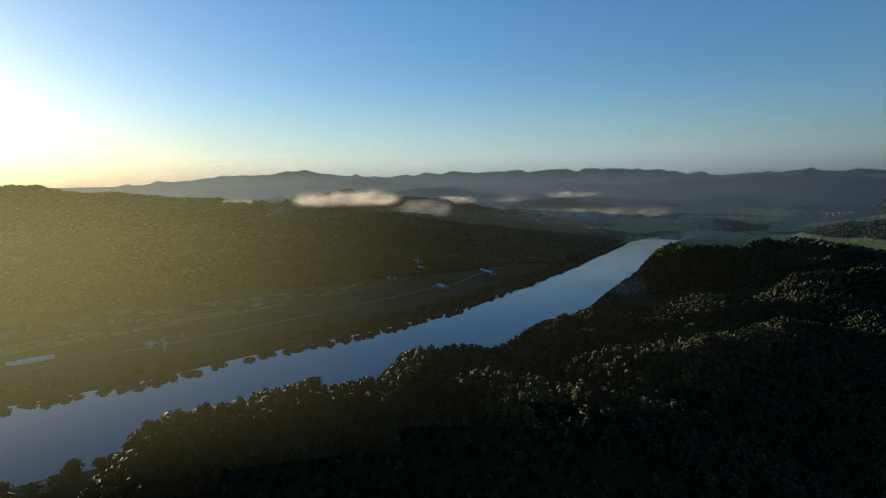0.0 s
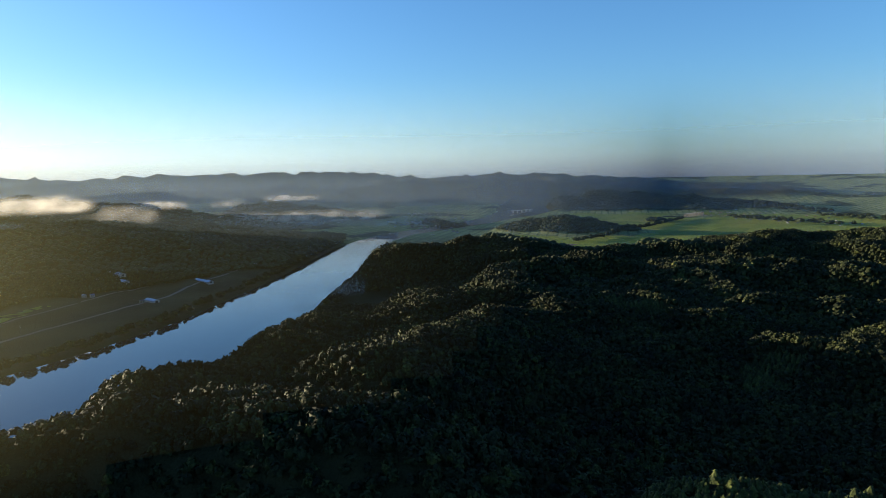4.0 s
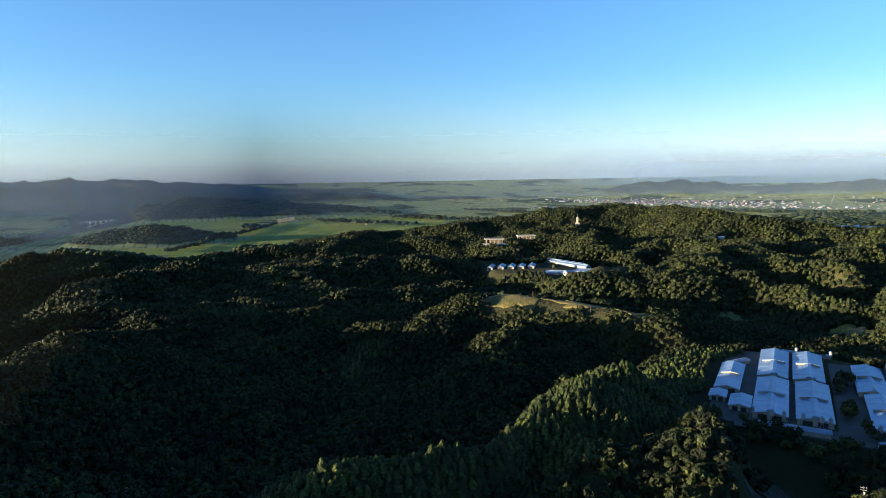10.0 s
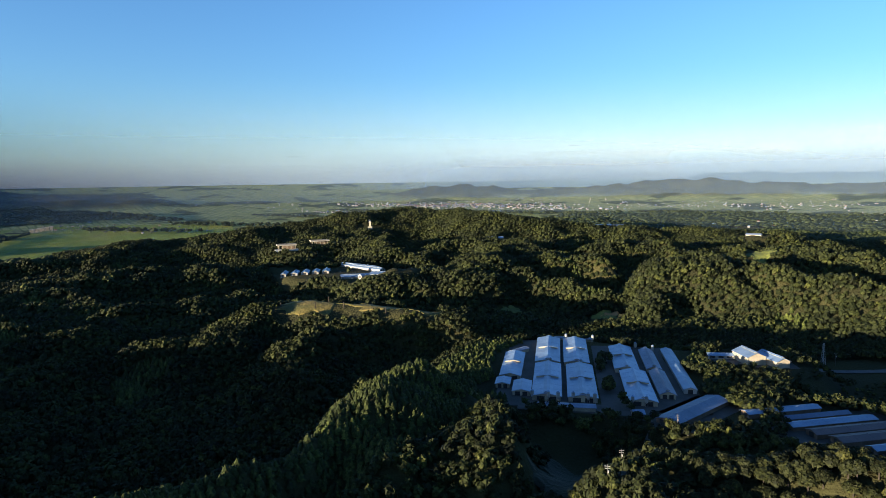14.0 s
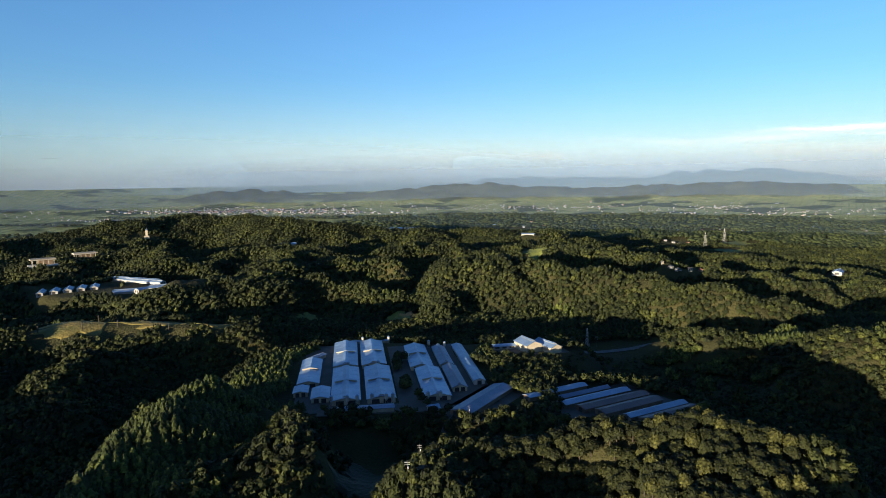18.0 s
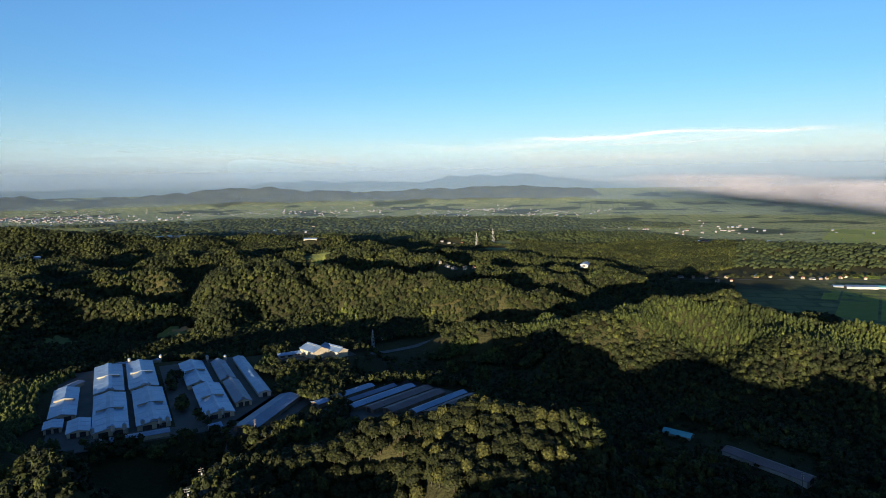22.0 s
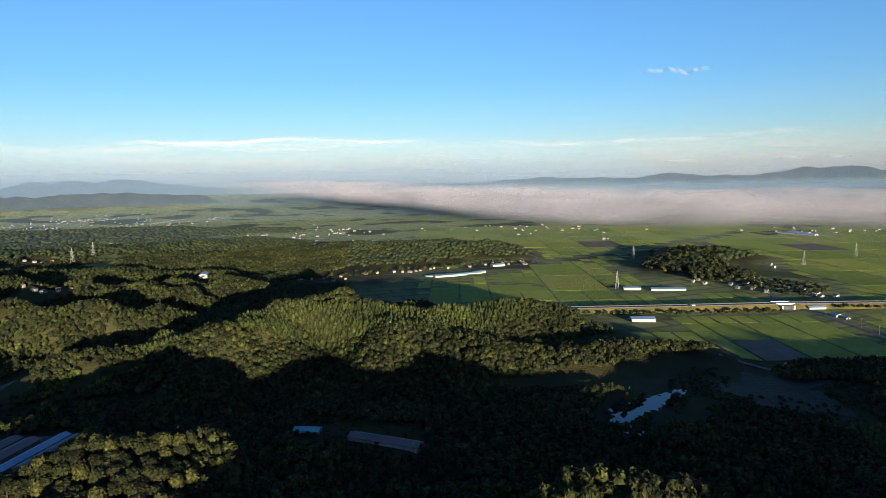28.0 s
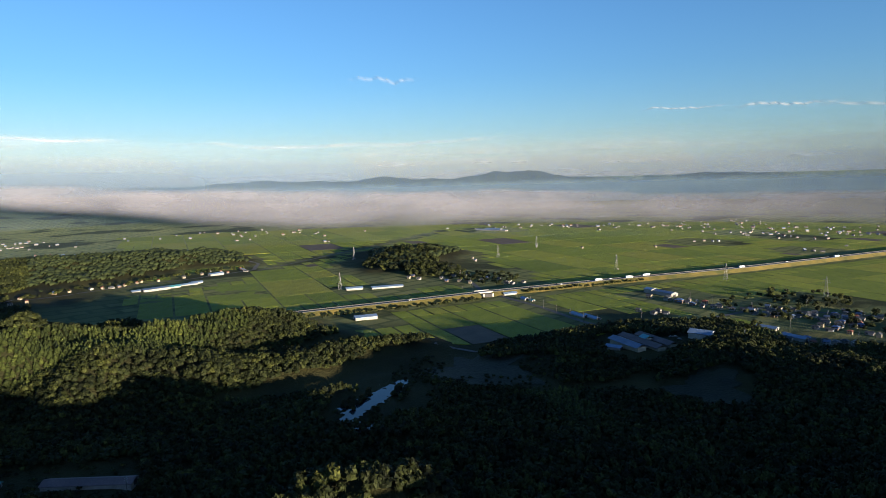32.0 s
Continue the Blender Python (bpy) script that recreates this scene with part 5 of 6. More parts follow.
# ---- houses, halls and farm buildings of the plain and the river flats ----
def settle():
    kinds = [house(0, "white two-storey house with a dark tiled hip roof", M_WALL_W, M_TILE_D, "houses of the plain"),
             house(1, "cream two-storey house with a dark gabled roof", M_WALL_C, M_TILE_D, "houses of the plain"),
             house(2, "long low farmhouse with a dark tiled roof", M_WALL_W, M_TILE_D, "houses of the plain"),
             house(3, "small cream house with a red-brown roof", M_WALL_C, M_TILE_R, "houses of the plain"),
             house(0, "brown-sided house with a blue tiled roof", M_WALL_B, M_TILE_B, "houses of the plain"),
             house(1, "white gabled house with a grey metal roof", M_WALL_W, M_ROOF_B, "houses of the plain")]
    used = set()
    r = random.Random(4)
    small = Matrix.Diagonal((0.76, 0.76, 0.76, 1))

    def stand(k, m):
        if k in used:
            copy_thing(kinds[k], m @ small)
        else:
            used.add(k)
            kinds[k].matrix_basis = m @ small

    def cluster(x0, y0, ang, along, across, nu, nv, skip=0.25, turn=0):
        """Houses in loose rows about a centre."""
        c, s = math.cos(ang), math.sin(ang)
        for i in range(nu):
            for j in range(nv):
                if r.random() < skip:
                    continue
                u, v = (i - (nu - 1) / 2) * along + r.uniform(-5, 5), (j - (nv - 1) / 2) * across + r.uniform(-4, 4)
                x, y = x0 + u * c - v * s, y0 + u * s + v * c
                stand(r.choice((0, 0, 1, 1, 2, 2, 0, 3, 4, 5)), pose(x, y, z_at(x, y) + 0.3, 0, 0, math.degrees(ang) + turn + r.choice((0, 90, 4, -6))))

    E = math.atan2(-0.80, -0.60)
    # village strung out along its lane, towards the open fields
    cluster(846, -136, E, 15, 13, 4, 2, 0.2)
    cluster(800, -186, E, 14, 13, 8, 2, 0.1)
    cluster(752, -262, E, 14, 13, 8, 4, 0.1)
    cluster(755, -325, E, 15, 13, 4, 3, 0.15)
    cluster(690, -285, E, 14, 13, 5, 4, 0.15)
    cluster(625, -228, E, 15, 13, 5, 3, 0.2)
    cluster(764, -104, E, 15, 13, 3, 2, 0.2)
    # hamlet on and round the wooded knoll in the fields
    cluster(1000, 190, E + 0.3, 24, 20, 6, 2, 0.25)
    cluster(985, 95, E, 22, 18, 4, 2, 0.25)
    cluster(1080, 190, E, 26, 24, 4, 3, 0.3)
    cluster(1155, 290, E, 26, 26, 3, 3, 0.35)
    cluster(1245, 175, E, 22, 20, 2, 2, 0.3)
    cluster(1300, 290, E, 30, 24, 2, 2, 0.3)
    # row at the foot of the long ridge
    F = math.atan2(-0.55, 0.83)
    for x, y in ((706, 845), (716, 800), (732, 790), (745, 775), (738, 745), (755, 735), (826, 755), (842, 742), (866, 724), (876, 712), (886, 704), (898, 700), (910, 698), (930, 690), (946, 694), (960, 672),
                 (1000, 650), (1040, 640), (1066, 640), (1074, 622), (1066, 604), (1088, 580), (1100, 592), (1112, 604), (770, 760), (720, 826)):
        stand(r.choice((3, 1, 2, 3, 4)), pose(x, y, z_at(x, y) + 0.2, 0, 0, math.degrees(F) + r.choice((0, 90, 12))))
    # hill hamlets and the far farms
    for x, y in ((330, 863), (338, 852), (346, 846), (356, 830), (372, 834), (388, 838), (549, 1416), (562, 1402), (570, 1388), (590, 1390), (608, 1385)):
        stand(r.choice((0, 1, 3, 2)), pose(x, y, z_at(x, y) + 0.3, 0, 0, r.uniform(0, 180)))
    for x, y in ((1593, -308), (1600, -330), (1580, -345), (1590, -360), (1827, -470), (1815, -490), (1840, -500), (1689, -550), (1700, -535), (1675, -560), (1385, -494), (1395, -480), (1370, -505), (1458, -42), (1474, -202)):
        stand(r.choice((0, 1, 2, 5)), pose(x, y, z_at(x, y) + 0.2, 0, 0, r.uniform(0, 180)))
    # river flats
    for x, y in ((-698, -449), (-700, -428), (-694, -415), (-801, -380), (-795, -368), (-810, -372), (-631, -330), (-625, -338), (-1048, -209), (-1040, -200), (-1010, -176), (-1005, -165), (-1060, -185), (-1075, -175),
                 (-1100, -172), (-1120, -168), (-1136, -160), (-1125, -150), (-1150, -148), (-955, -97), (-628, -525), (-643, -530), (-655, -520), (-1282, -58), (-1300, -45), (-290, -246), (-300, -236)):
        stand(r.choice((0, 1, 2, 5)), pose(x, y, z_at(x, y) + 0.2, 0, 0, 35 + r.choice((0, 90, 10))))

    def at(x, y, a):
        return pose(x, y, max(0, z_at(x, y)), 0, 0, a)

    # farm sheds, halls and glasshouses
    W, B, T = M_ROOF_W, M_ROOF_B, M_ROOF_T
    for x, y, L, w, h, a, rf, lab in (
            (709, 229, 26, 14, 5, -60, W, "white-roofed barn at the paddies' edge"), (905, 308, 24, 9, 4.5, -62, W, "pale barn between rice fields"),
            (924, 262, 48, 10, 4.0, -61, W, "long pale glasshouse-like shed in the rice"), (875, 73, 20, 7, 4, -55, W, "low grey shed beside the expressway"),
            (838, 50, 10, 7, 4, 40, W, "cream hut on the vegetable plots"), (830, 40, 7, 5, 3, 40, T, "small teal hut on the vegetable plots"),
            (742, -18, 26, 8, 3.5, 35, W, "white vinyl-roofed growing shed"), (730, -32, 24, 7, 3.5, 35, W, "white vinyl-roofed growing shed"),
            (880, 622, 40, 14, 5, -34, B, "grey workshop hall below the ridge"), (903, 612, 30, 12, 4, -34, T, "teal-roofed workshop hall below the ridge"),
            (930, 600, 34, 7, 3.4, -34, W, "white-roofed hall below the ridge"), (868, 640, 26, 7, 3.4, -34, W, "long white shed at the foot of the ridge"),
            (950, 597, 22, 8, 4, -34, W, "white shed at the foot of the ridge"), (1040, 612, 26, 10, 5, -30, W, "pale farm shed by the ridge road"),
            (888, -130, 46, 12, 6, 38, B, "long grey farm hall at the village edge"), (900, -118, 14, 12, 7, 38, W, "white farm store at the village edge"),
            (640, -215, 22, 9, 5, 40, W, "white-roofed shed among village houses"), (690, -205, 20, 8, 4, 50, W, "white-roofed row of open carports"), (604, -180, 18, 10, 5, 10, T, "teal-roofed workshop by the woods"),
            (1990, 240, 60, 14, 5, 60, W, "large glasshouse far out on the plain"), (2010, 215, 60, 14, 5, 60, W, "large glasshouse far out on the plain"), (1960, 190, 50, 14, 5, 60, W, "large glasshouse far out on the plain"),
            (-1085, -18, 46, 9, 4, 28, W, "long pale shed on the river flats"), (-955, -84, 26, 9, 4.5, 30, W, "white barn on the river flats"), (-1140, -150, 50, 10, 5, 28, B, "grey-roofed hall in the river village"),
            (-1110, -140, 40, 9, 5, 28, W, "white-roofed hall in the river village"), (-1251, 65, 30, 9, 4, 25, W, "pale shed on the river flats"), (-802, -315, 20, 6, 3.5, -20, W, "small white shed by the river road"),
            (-622, -545, 30, 16, 6, 40, W, "pale hall by the far fields"), (-604, -348, 16, 8, 4, 60, B, "grey shed by the river road"),
            (262, 292, 16, 6, 3.5, -62, T, "small teal-roofed shed in the dark valley"), (275, 240, 46, 9, 4, -78, R_, "long rust-roofed shed with pale patches")):
        shed("farm_building", lab, L, w, h - 1.6, h, rf, M_WALL_W, at(x, y, a), "shed", "farm buildings of the plain", doors=1, seams=L > 30)
    # school on its knoll
    ob = thing("school", "low school building with brown roofs and a blue-green gable", "school", "", pose(592, -72, z_at(592, -72), 0, 0, 32))
    for y, L, ht, rf in ((-14, 46, 5, M_ROOF_R), (2, 54, 5, M_ROOF_R), (18, 40, 5.5, M_ROOF_B)):
        w = part("wing", one_box((0, y, ht / 2 - 1), (L, 9, ht)), M_WALL_C, ob)
        part("roof", gable(bmesh.new(), -L / 2, L / 2, 12, ht - 1, ht + 1.3, 0.25, 0.7, y), rf, w)
        for k in range(8):
            part("window", one_box((-L / 2 + (k + 0.5) * L / 8, y - 4.55, ht * 0.42), (3.2, 0.12, 1.8)), M_GLASS, w)
    p = part("porch", one_box((4, -6, 2), (8, 12, 6)), M_WALL_W, ob)
    part("porch_roof", gable(bmesh.new(), 0, 8, 12, 4.8, 7.6, 0.3, 0.6, -6), M_ROOF_T, p, "blue-green gabled porch roof")
    shed("gymnasium", "white-roofed gymnasium beside the school", 20, 13, 6, 8.5, M_ROOF_W, M_WALL_W, pose(604, -124, z_at(604, -124), 0, 0, 60), "hall")
    shed("store", "pale school store among trees", 14, 8, 3, 4.4, M_ROOF_W, M_WALL_W, pose(577, -45, z_at(577, -45), 0, 0, 60), "shed")


R_ = M_ROOF_R
settle()


def tunnel_house(at, L=22, W=7, group="vinyl greenhouses"):
    """A hooped vinyl greenhouse: film over hoops, end walls, door."""
    ob = thing("greenhouse", "white vinyl tunnel greenhouse", "greenhouse", group, at)
    arc = [(math.cos(math.pi * k / 8) * W / 2, math.sin(math.pi * k / 8) * 3.2) for k in range(9)]
    bm = bmesh.new()
    prism(bm, [(W / 2, -0.6)] + arc + [(-W / 2, -0.6)], -L / 2, L / 2)
    part("film", bm, M_FILM, ob)
    for k in range(6):
        x = -L / 2 + k * L / 5
        bm = bmesh.new()
        prism(bm, [(y * 1.012, z * 1.012) for y, z in arc], x - 0.06, x + 0.06)
        part("hoop", bm, M_STEEL, ob)
    part("door", one_box((L / 2 + 0.04, 0, 1.0), (0.08, 1.6, 2.0)), M_DARK, ob)
    return ob


g0 = tunnel_house(put(None, -536, -436, -50))
for x, y, a in ((-543, -431, -50), (-549, -426, -50), (-300, -204, 20), (-297, -197, 20), (-294, -190, 20), (-291, -183, 20), (-303, -178, 28), (-300, -172, 28), (770, -390, 30), (778, -398, 30), (786, -406, 30)):
    copy_thing(g0, put(None, x, y, a))


# ---- masts, poles, fences ----
def lattice(name, label, at, h, w, arms, group=""):
    """A lattice tower: four tapering legs, cross bracing, cross-arms."""
    ob = thing(name, label, "pylon", group, at)
    for sx, sy in ((-1, -1), (1, -1), (1, 1), (-1, 1)):
        part("leg", rod(bmesh.new(), (sx * w / 2, sy * w / 2, -0.5), (sx * 0.35, sy * 0.35, h), 0.13, 4), M_STEEL, ob)
    n = 7
    for k in range(n):
        z0, z1 = h * k / n, h * (k + 1) / n
        a, b = w / 2 + (0.35 - w / 2) * k / n, w / 2 + (0.35 - w / 2) * (k + 1) / n
        bm = bmesh.new()
        for sx, sy, tx, ty in ((-1, -1, 1, -1), (1, -1, 1, 1), (1, 1, -1, 1), (-1, 1, -1, -1)):
            rod(bm, (sx * a, sy * a, z0), (tx * b, ty * b, z1), 0.06, 3)
            rod(bm, (tx * a, ty * a, z0), (sx * b, sy * b, z1), 0.06, 3)
        part("bracing", bm, M_STEEL, ob)
    for k, L in enumerate(arms):
        z = h * (0.72 + 0.11 * k)
        arm = part("cross_arm", one_box((0, 0, z), (L, 0.35, 0.35)), M_STEEL, ob)
        for s in (-1, 1):
            part("insulator", rod(bmesh.new(), (s * L / 2, 0, z - 1.4), (s * L / 2, 0, z), 0.12, 5), M_WALL_W, arm)
    return ob


def mast_line():
    lattice("radio_mast", "red and white lattice radio mast beside the valley road", put(None, 150, 570, 20), 20, 3, ())
    for x, y, h in ((589, 1303, 34), (655, 1356, 34)):
        lattice("pylon", "steel lattice pylon on the hill", put(None, x, y, 30), h, 6, (10, 8), "power pylons")
    p = lattice("pylon", "tall steel lattice pylon in the rice fields", put(None, 905, 330, 30), 26, 5, (9, 7), "power pylons")
    for x, y in ((1120, -90), (1010, -240), (880, -330), (1290, 130), (1480, 60), (1240, 420)):
        copy_thing(p, put(None, x, y, 50))
    pole = thing("utility_pole", "grey concrete utility pole with a cross-arm", "pole", "utility poles", put(None, 3, 332, 10))
    part("shaft", rod(bmesh.new(), (0, 0, -0.5), (0, 0, 11), 0.17, 6, 0.11), M_RAIL, pole)
    for z in (10.2, 9.2):
        a = part("cross_arm", one_box((0, 0, z), (2.2, 0.14, 0.14)), M_STEEL, pole)
        for x in (-1, 0, 1):
            part("insulator", rod(bmesh.new(), (x, 0, z), (x, 0, z + 0.3), 0.07, 5), M_STEEL, a)
    part("transformer", rod(bmesh.new(), (0.35, 0, 7.4), (0.35, 0, 8.4), 0.3, 8), M_STEEL, pole)
    spots = [(-3, 298, 10), (-8, 258, 0), (135, 563, 0), (160, 574, 0), (25, 352, 40), (860, 80, 30), (835, 60, 30), (810, 41, 30), (786, 24, 30), (760, 8, 30), (735, -8, 30), (710, -22, 30), (690, -36, 30),
             (880, 140, 60), (915, 130, 60), (950, 138, 60), (985, 150, 60), (1020, 165, 60), (780, -215, 30), (760, -250, 30), (740, -280, 30), (800, -280, 30), (700, -230, 30), (650, -200, 30), (630, -265, 30),
             (820, -180, 30), (850, -160, 30), (600, -160, 30), (720, -85, 30), (-672, -292, 40), (-740, -246, 40), (-800, -203, 40), (-600, -352, 40), (270, 215, 0)]
    for x, y, a in spots:
        copy_thing(pole, put(None, x, y, a))
    post = thing("fence_post", "dark wooden post standing in the dry meadow", "post", "meadow posts", put(None, -322, 535, 0))
    part("shaft", rod(bmesh.new(), (0, 0, -0.5), (0, 0, 6), 0.4, 5), M_BARK, post)
    part("cap", one_box((0, 0, 6.1), (0.9, 0.9, 0.25)), M_BARK, post)
    for x, y in ((-288, 540), (-282, 556), (-262, 548), (-216, 540)):
        copy_thing(post, put(None, x, y, 0))
    # flood gate on the levee
    ob = thing("flood_gate", "concrete flood gate with three tall openings", "gate", "", put(None, -588, -326, 35))
    for x in (-4.5, -1.5, 1.5, 4.5):
        part("pier", one_box((x, 0, 3.5), (0.8, 2.4, 9)), M_CONC, ob)
    part("deck", one_box((0, 0, 8.2), (11, 3, 0.8)), M_CONC, ob)
    part("hoist_house", one_box((0, 0, 9.8), (7, 2.6, 2.6)), M_WALL_W, ob)


mast_line()


# ---- water in the fields and beyond ----
def pond(name, label, pts, z, mat=None):
    """A flat sheet of water with a wandering shore, round several overlapping lobes."""
    cx, cy = sum(p[0] for p in pts) / len(pts), sum(p[1] for p in pts) / len(pts)
    bm = bmesh.new()
    ring = []
    for k in range(72):
        a = k / 72 * 2 * math.pi
        r = 1.0
        while any(math.hypot(cx + r * math.cos(a) - px, cy + r * math.sin(a) - py) < pr for px, py, pr in pts) and r < 200:
            r += 0.5
        r *= 1 + 0.12 * math.sin(7 * a) + 0.08 * math.sin(13 * a + 1) + 0.06 * math.sin(23 * a)
        ring.append(bm.verts.new((cx + r * math.cos(a), cy + r * math.sin(a), z)))
    bm.faces.new(ring)
    me = bpy.data.meshes.new(name)
    bm.to_mesh(me)
    bm.free()
    me.materials.append(mat or M_WATER)
    return tagged(new(name, me), label, "pond", kind="structure")


for k, (x, y, r) in enumerate(((384, 138, 6), (395, 138, 7), (407, 135, 8), (422, 133, 9.5), (437, 127, 9.5), (450, 125, 6.5), (461, 122, 5), (376, 130, 4), (402, 148, 3.5))):
    pond("pond", "still reed-fringed pool mirroring the sky", [(x, y, r), (x + r * 0.7, y - r * 0.3, r * 0.7)], 6.7 + 0.004 * k)
pond("pond", "small still pool beside the pond", [(368, 123, 5), (372, 121, 5)], 7.4)
pond("reservoir", "dark green farm pond in a glade", [(-40, 690, 14), (-28, 694, 14), (-50, 692, 10)], z_at(-38, 692) + 1.2)
for x, y, r in ((-1447, 2600, 36), (-1470, 2640, 30), (-1985, 3140, 30), (-2010, 3190, 26)):
    pond("lagoon", "far bright bend of the river", [(x, y, r), (x + r, y - r * 0.4, r * 0.8), (x - r, y + r * 0.3, r * 0.8)], float(flat(np.array(x), np.array(y))) + 2.5)


# ---- far town: uncountable small buildings on the plain ----
def far_town(name, label, spots, size, seed):
    r = np.random.RandomState(seed)
    V, Q, M = [], [], []
    for cx, cy, sx, sy, n in spots:
        for _ in range(n):
            x, y = cx + r.normal() * sx, cy + r.normal() * sy
            z = z_at(x, y) if abs(x) < 2300 and -1600 < y < 2900 else float(flat(np.array(x), np.array(y)))
            w, d, h, a = size * r.uniform(0.7, 2.0), size * r.uniform(0.6, 1.2), size * r.uniform(0.35, 0.7), r.rand() * 3.14
            c, s = math.cos(a), math.sin(a)
            o = len(V)
            for i, j, k in ((-1, -1, 0), (1, -1, 0), (1, 1, 0), (-1, 1, 0), (-1, -1, 1), (1, -1, 1), (1, 1, 1), (-1, 1, 1), (-1, 0, 1.5), (1, 0, 1.5)):
                u, v = i * w / 2, j * d / 2
                V.append((x + u * c - v * s, y + u * s + v * c, z - 1 + k * (h + 1)))
            Q += [(o, o + 1, o + 5, o + 4), (o + 2, o + 3, o + 7, o + 6), (o + 1, o + 2, o + 6, o + 5), (o + 3, o, o + 4, o + 7), (o + 4, o + 5, o + 9, o + 8), (o + 6, o + 7, o + 8, o + 9)]
            t = r.choice((1, 4, 1, 2, 4, 3))
            M += [0, 0, 0, 0, t, t]
    Q = np.array(Q)
    me = mesh_np(name, np.array(V), Q.ravel(), [4] * len(Q), [M_FARWALL, M_TILE_D, M_ROOF_B, M_ROOF_W, M_TILE_R], midx=M)
    return tagged(new(name, me), label, "buildings", kind="stuff")


far_town("far_town", "far town of small pale buildings on the plain",
         [(-1150, 3500, 260, 90, 150), (-600, 3650, 300, 60, 90), (-1900, 3050, 160, 160, 40), (100, 3500, 500, 90, 60), (800, 3300, 400, 120, 60), (1300, 2900, 300, 120, 40), (1500, 2500, 200, 120, 30),
          (-2350, 700, 260, 40, 150), (-2600, 900, 200, 60, 90), (-1750, 1900, 220, 60, 70), (-2100, 2000, 200, 90, 60), (300, 3300, 260, 30, 50), (1300, 2950, 180, 40, 50), (-350, 3150, 220, 30, 50), (900, 2750, 220, 30, 40), (700, 3200, 160, 30, 40), (1600, 2600, 160, 40, 40)], 4.6, 3)
far_town("riverside_town", "far riverside town of pale walls and reddish roofs",
         [(-1050, 3250, 240, 50, 260), (-700, 3330, 200, 40, 140), (-1300, 2850, 160, 30, 60), (-450, 3180, 160, 30, 50)], 7.5, 8)
far_town("outlying_farms", "scattered farmhouses among the far woods and fields",
         [(820, 1500, 120, 40, 26), (700, 1650, 100, 40, 20), (1100, 1350, 90, 50, 34), (1250, 1200, 60, 30, 26), (1000, 1750, 160, 60, 30), (1900, 900, 150, 150, 30), (1750, -700, 120, 120, 40), (2050, -500, 150, 120, 60),
          (2150, 0, 60, 200, 40), (1500, 1550, 200, 160, 50), (400, 2000, 400, 200, 40), (-200, 2300, 400, 200, 30)], 5.2, 5)
for k in range(6):
    x, y = -2033 - k * 8, 1748 + k * 23
    ob = thing("apartment_block", "far white apartment block catching the sun", "building", "apartment blocks", pose(x, y, z_at(x, y), 0, 0, 35))
    part("wall", one_box((0, 0, 5), (13, 8, 14)), M_WALL_C, ob)
    part("roof", one_box((0, 0, 12.4), (14, 9, 0.8)), M_CONC, ob)
    for i in range(4):
        for j in range(3):
            part("window", one_box((-4 + j * 4, -4.1, 2 + i * 2.8), (2.2, 0.2, 1.3)), M_GLASS, ob)
# far road bridge over the river
br = thing("far_bridge", "far pale road bridge over the river", "bridge", "", pose(-2700, 1370, float(flat(np.array(-2700.0), np.array(1370.0))), 0, 0, -58))
part("deck", one_box((0, 0, 5), (190, 8, 1.2)), M_CONC, br)
for k in range(5):
    part("pier", one_box((-76 + k * 38, 0, 1.0), (2, 6, 8)), M_CONC, br)


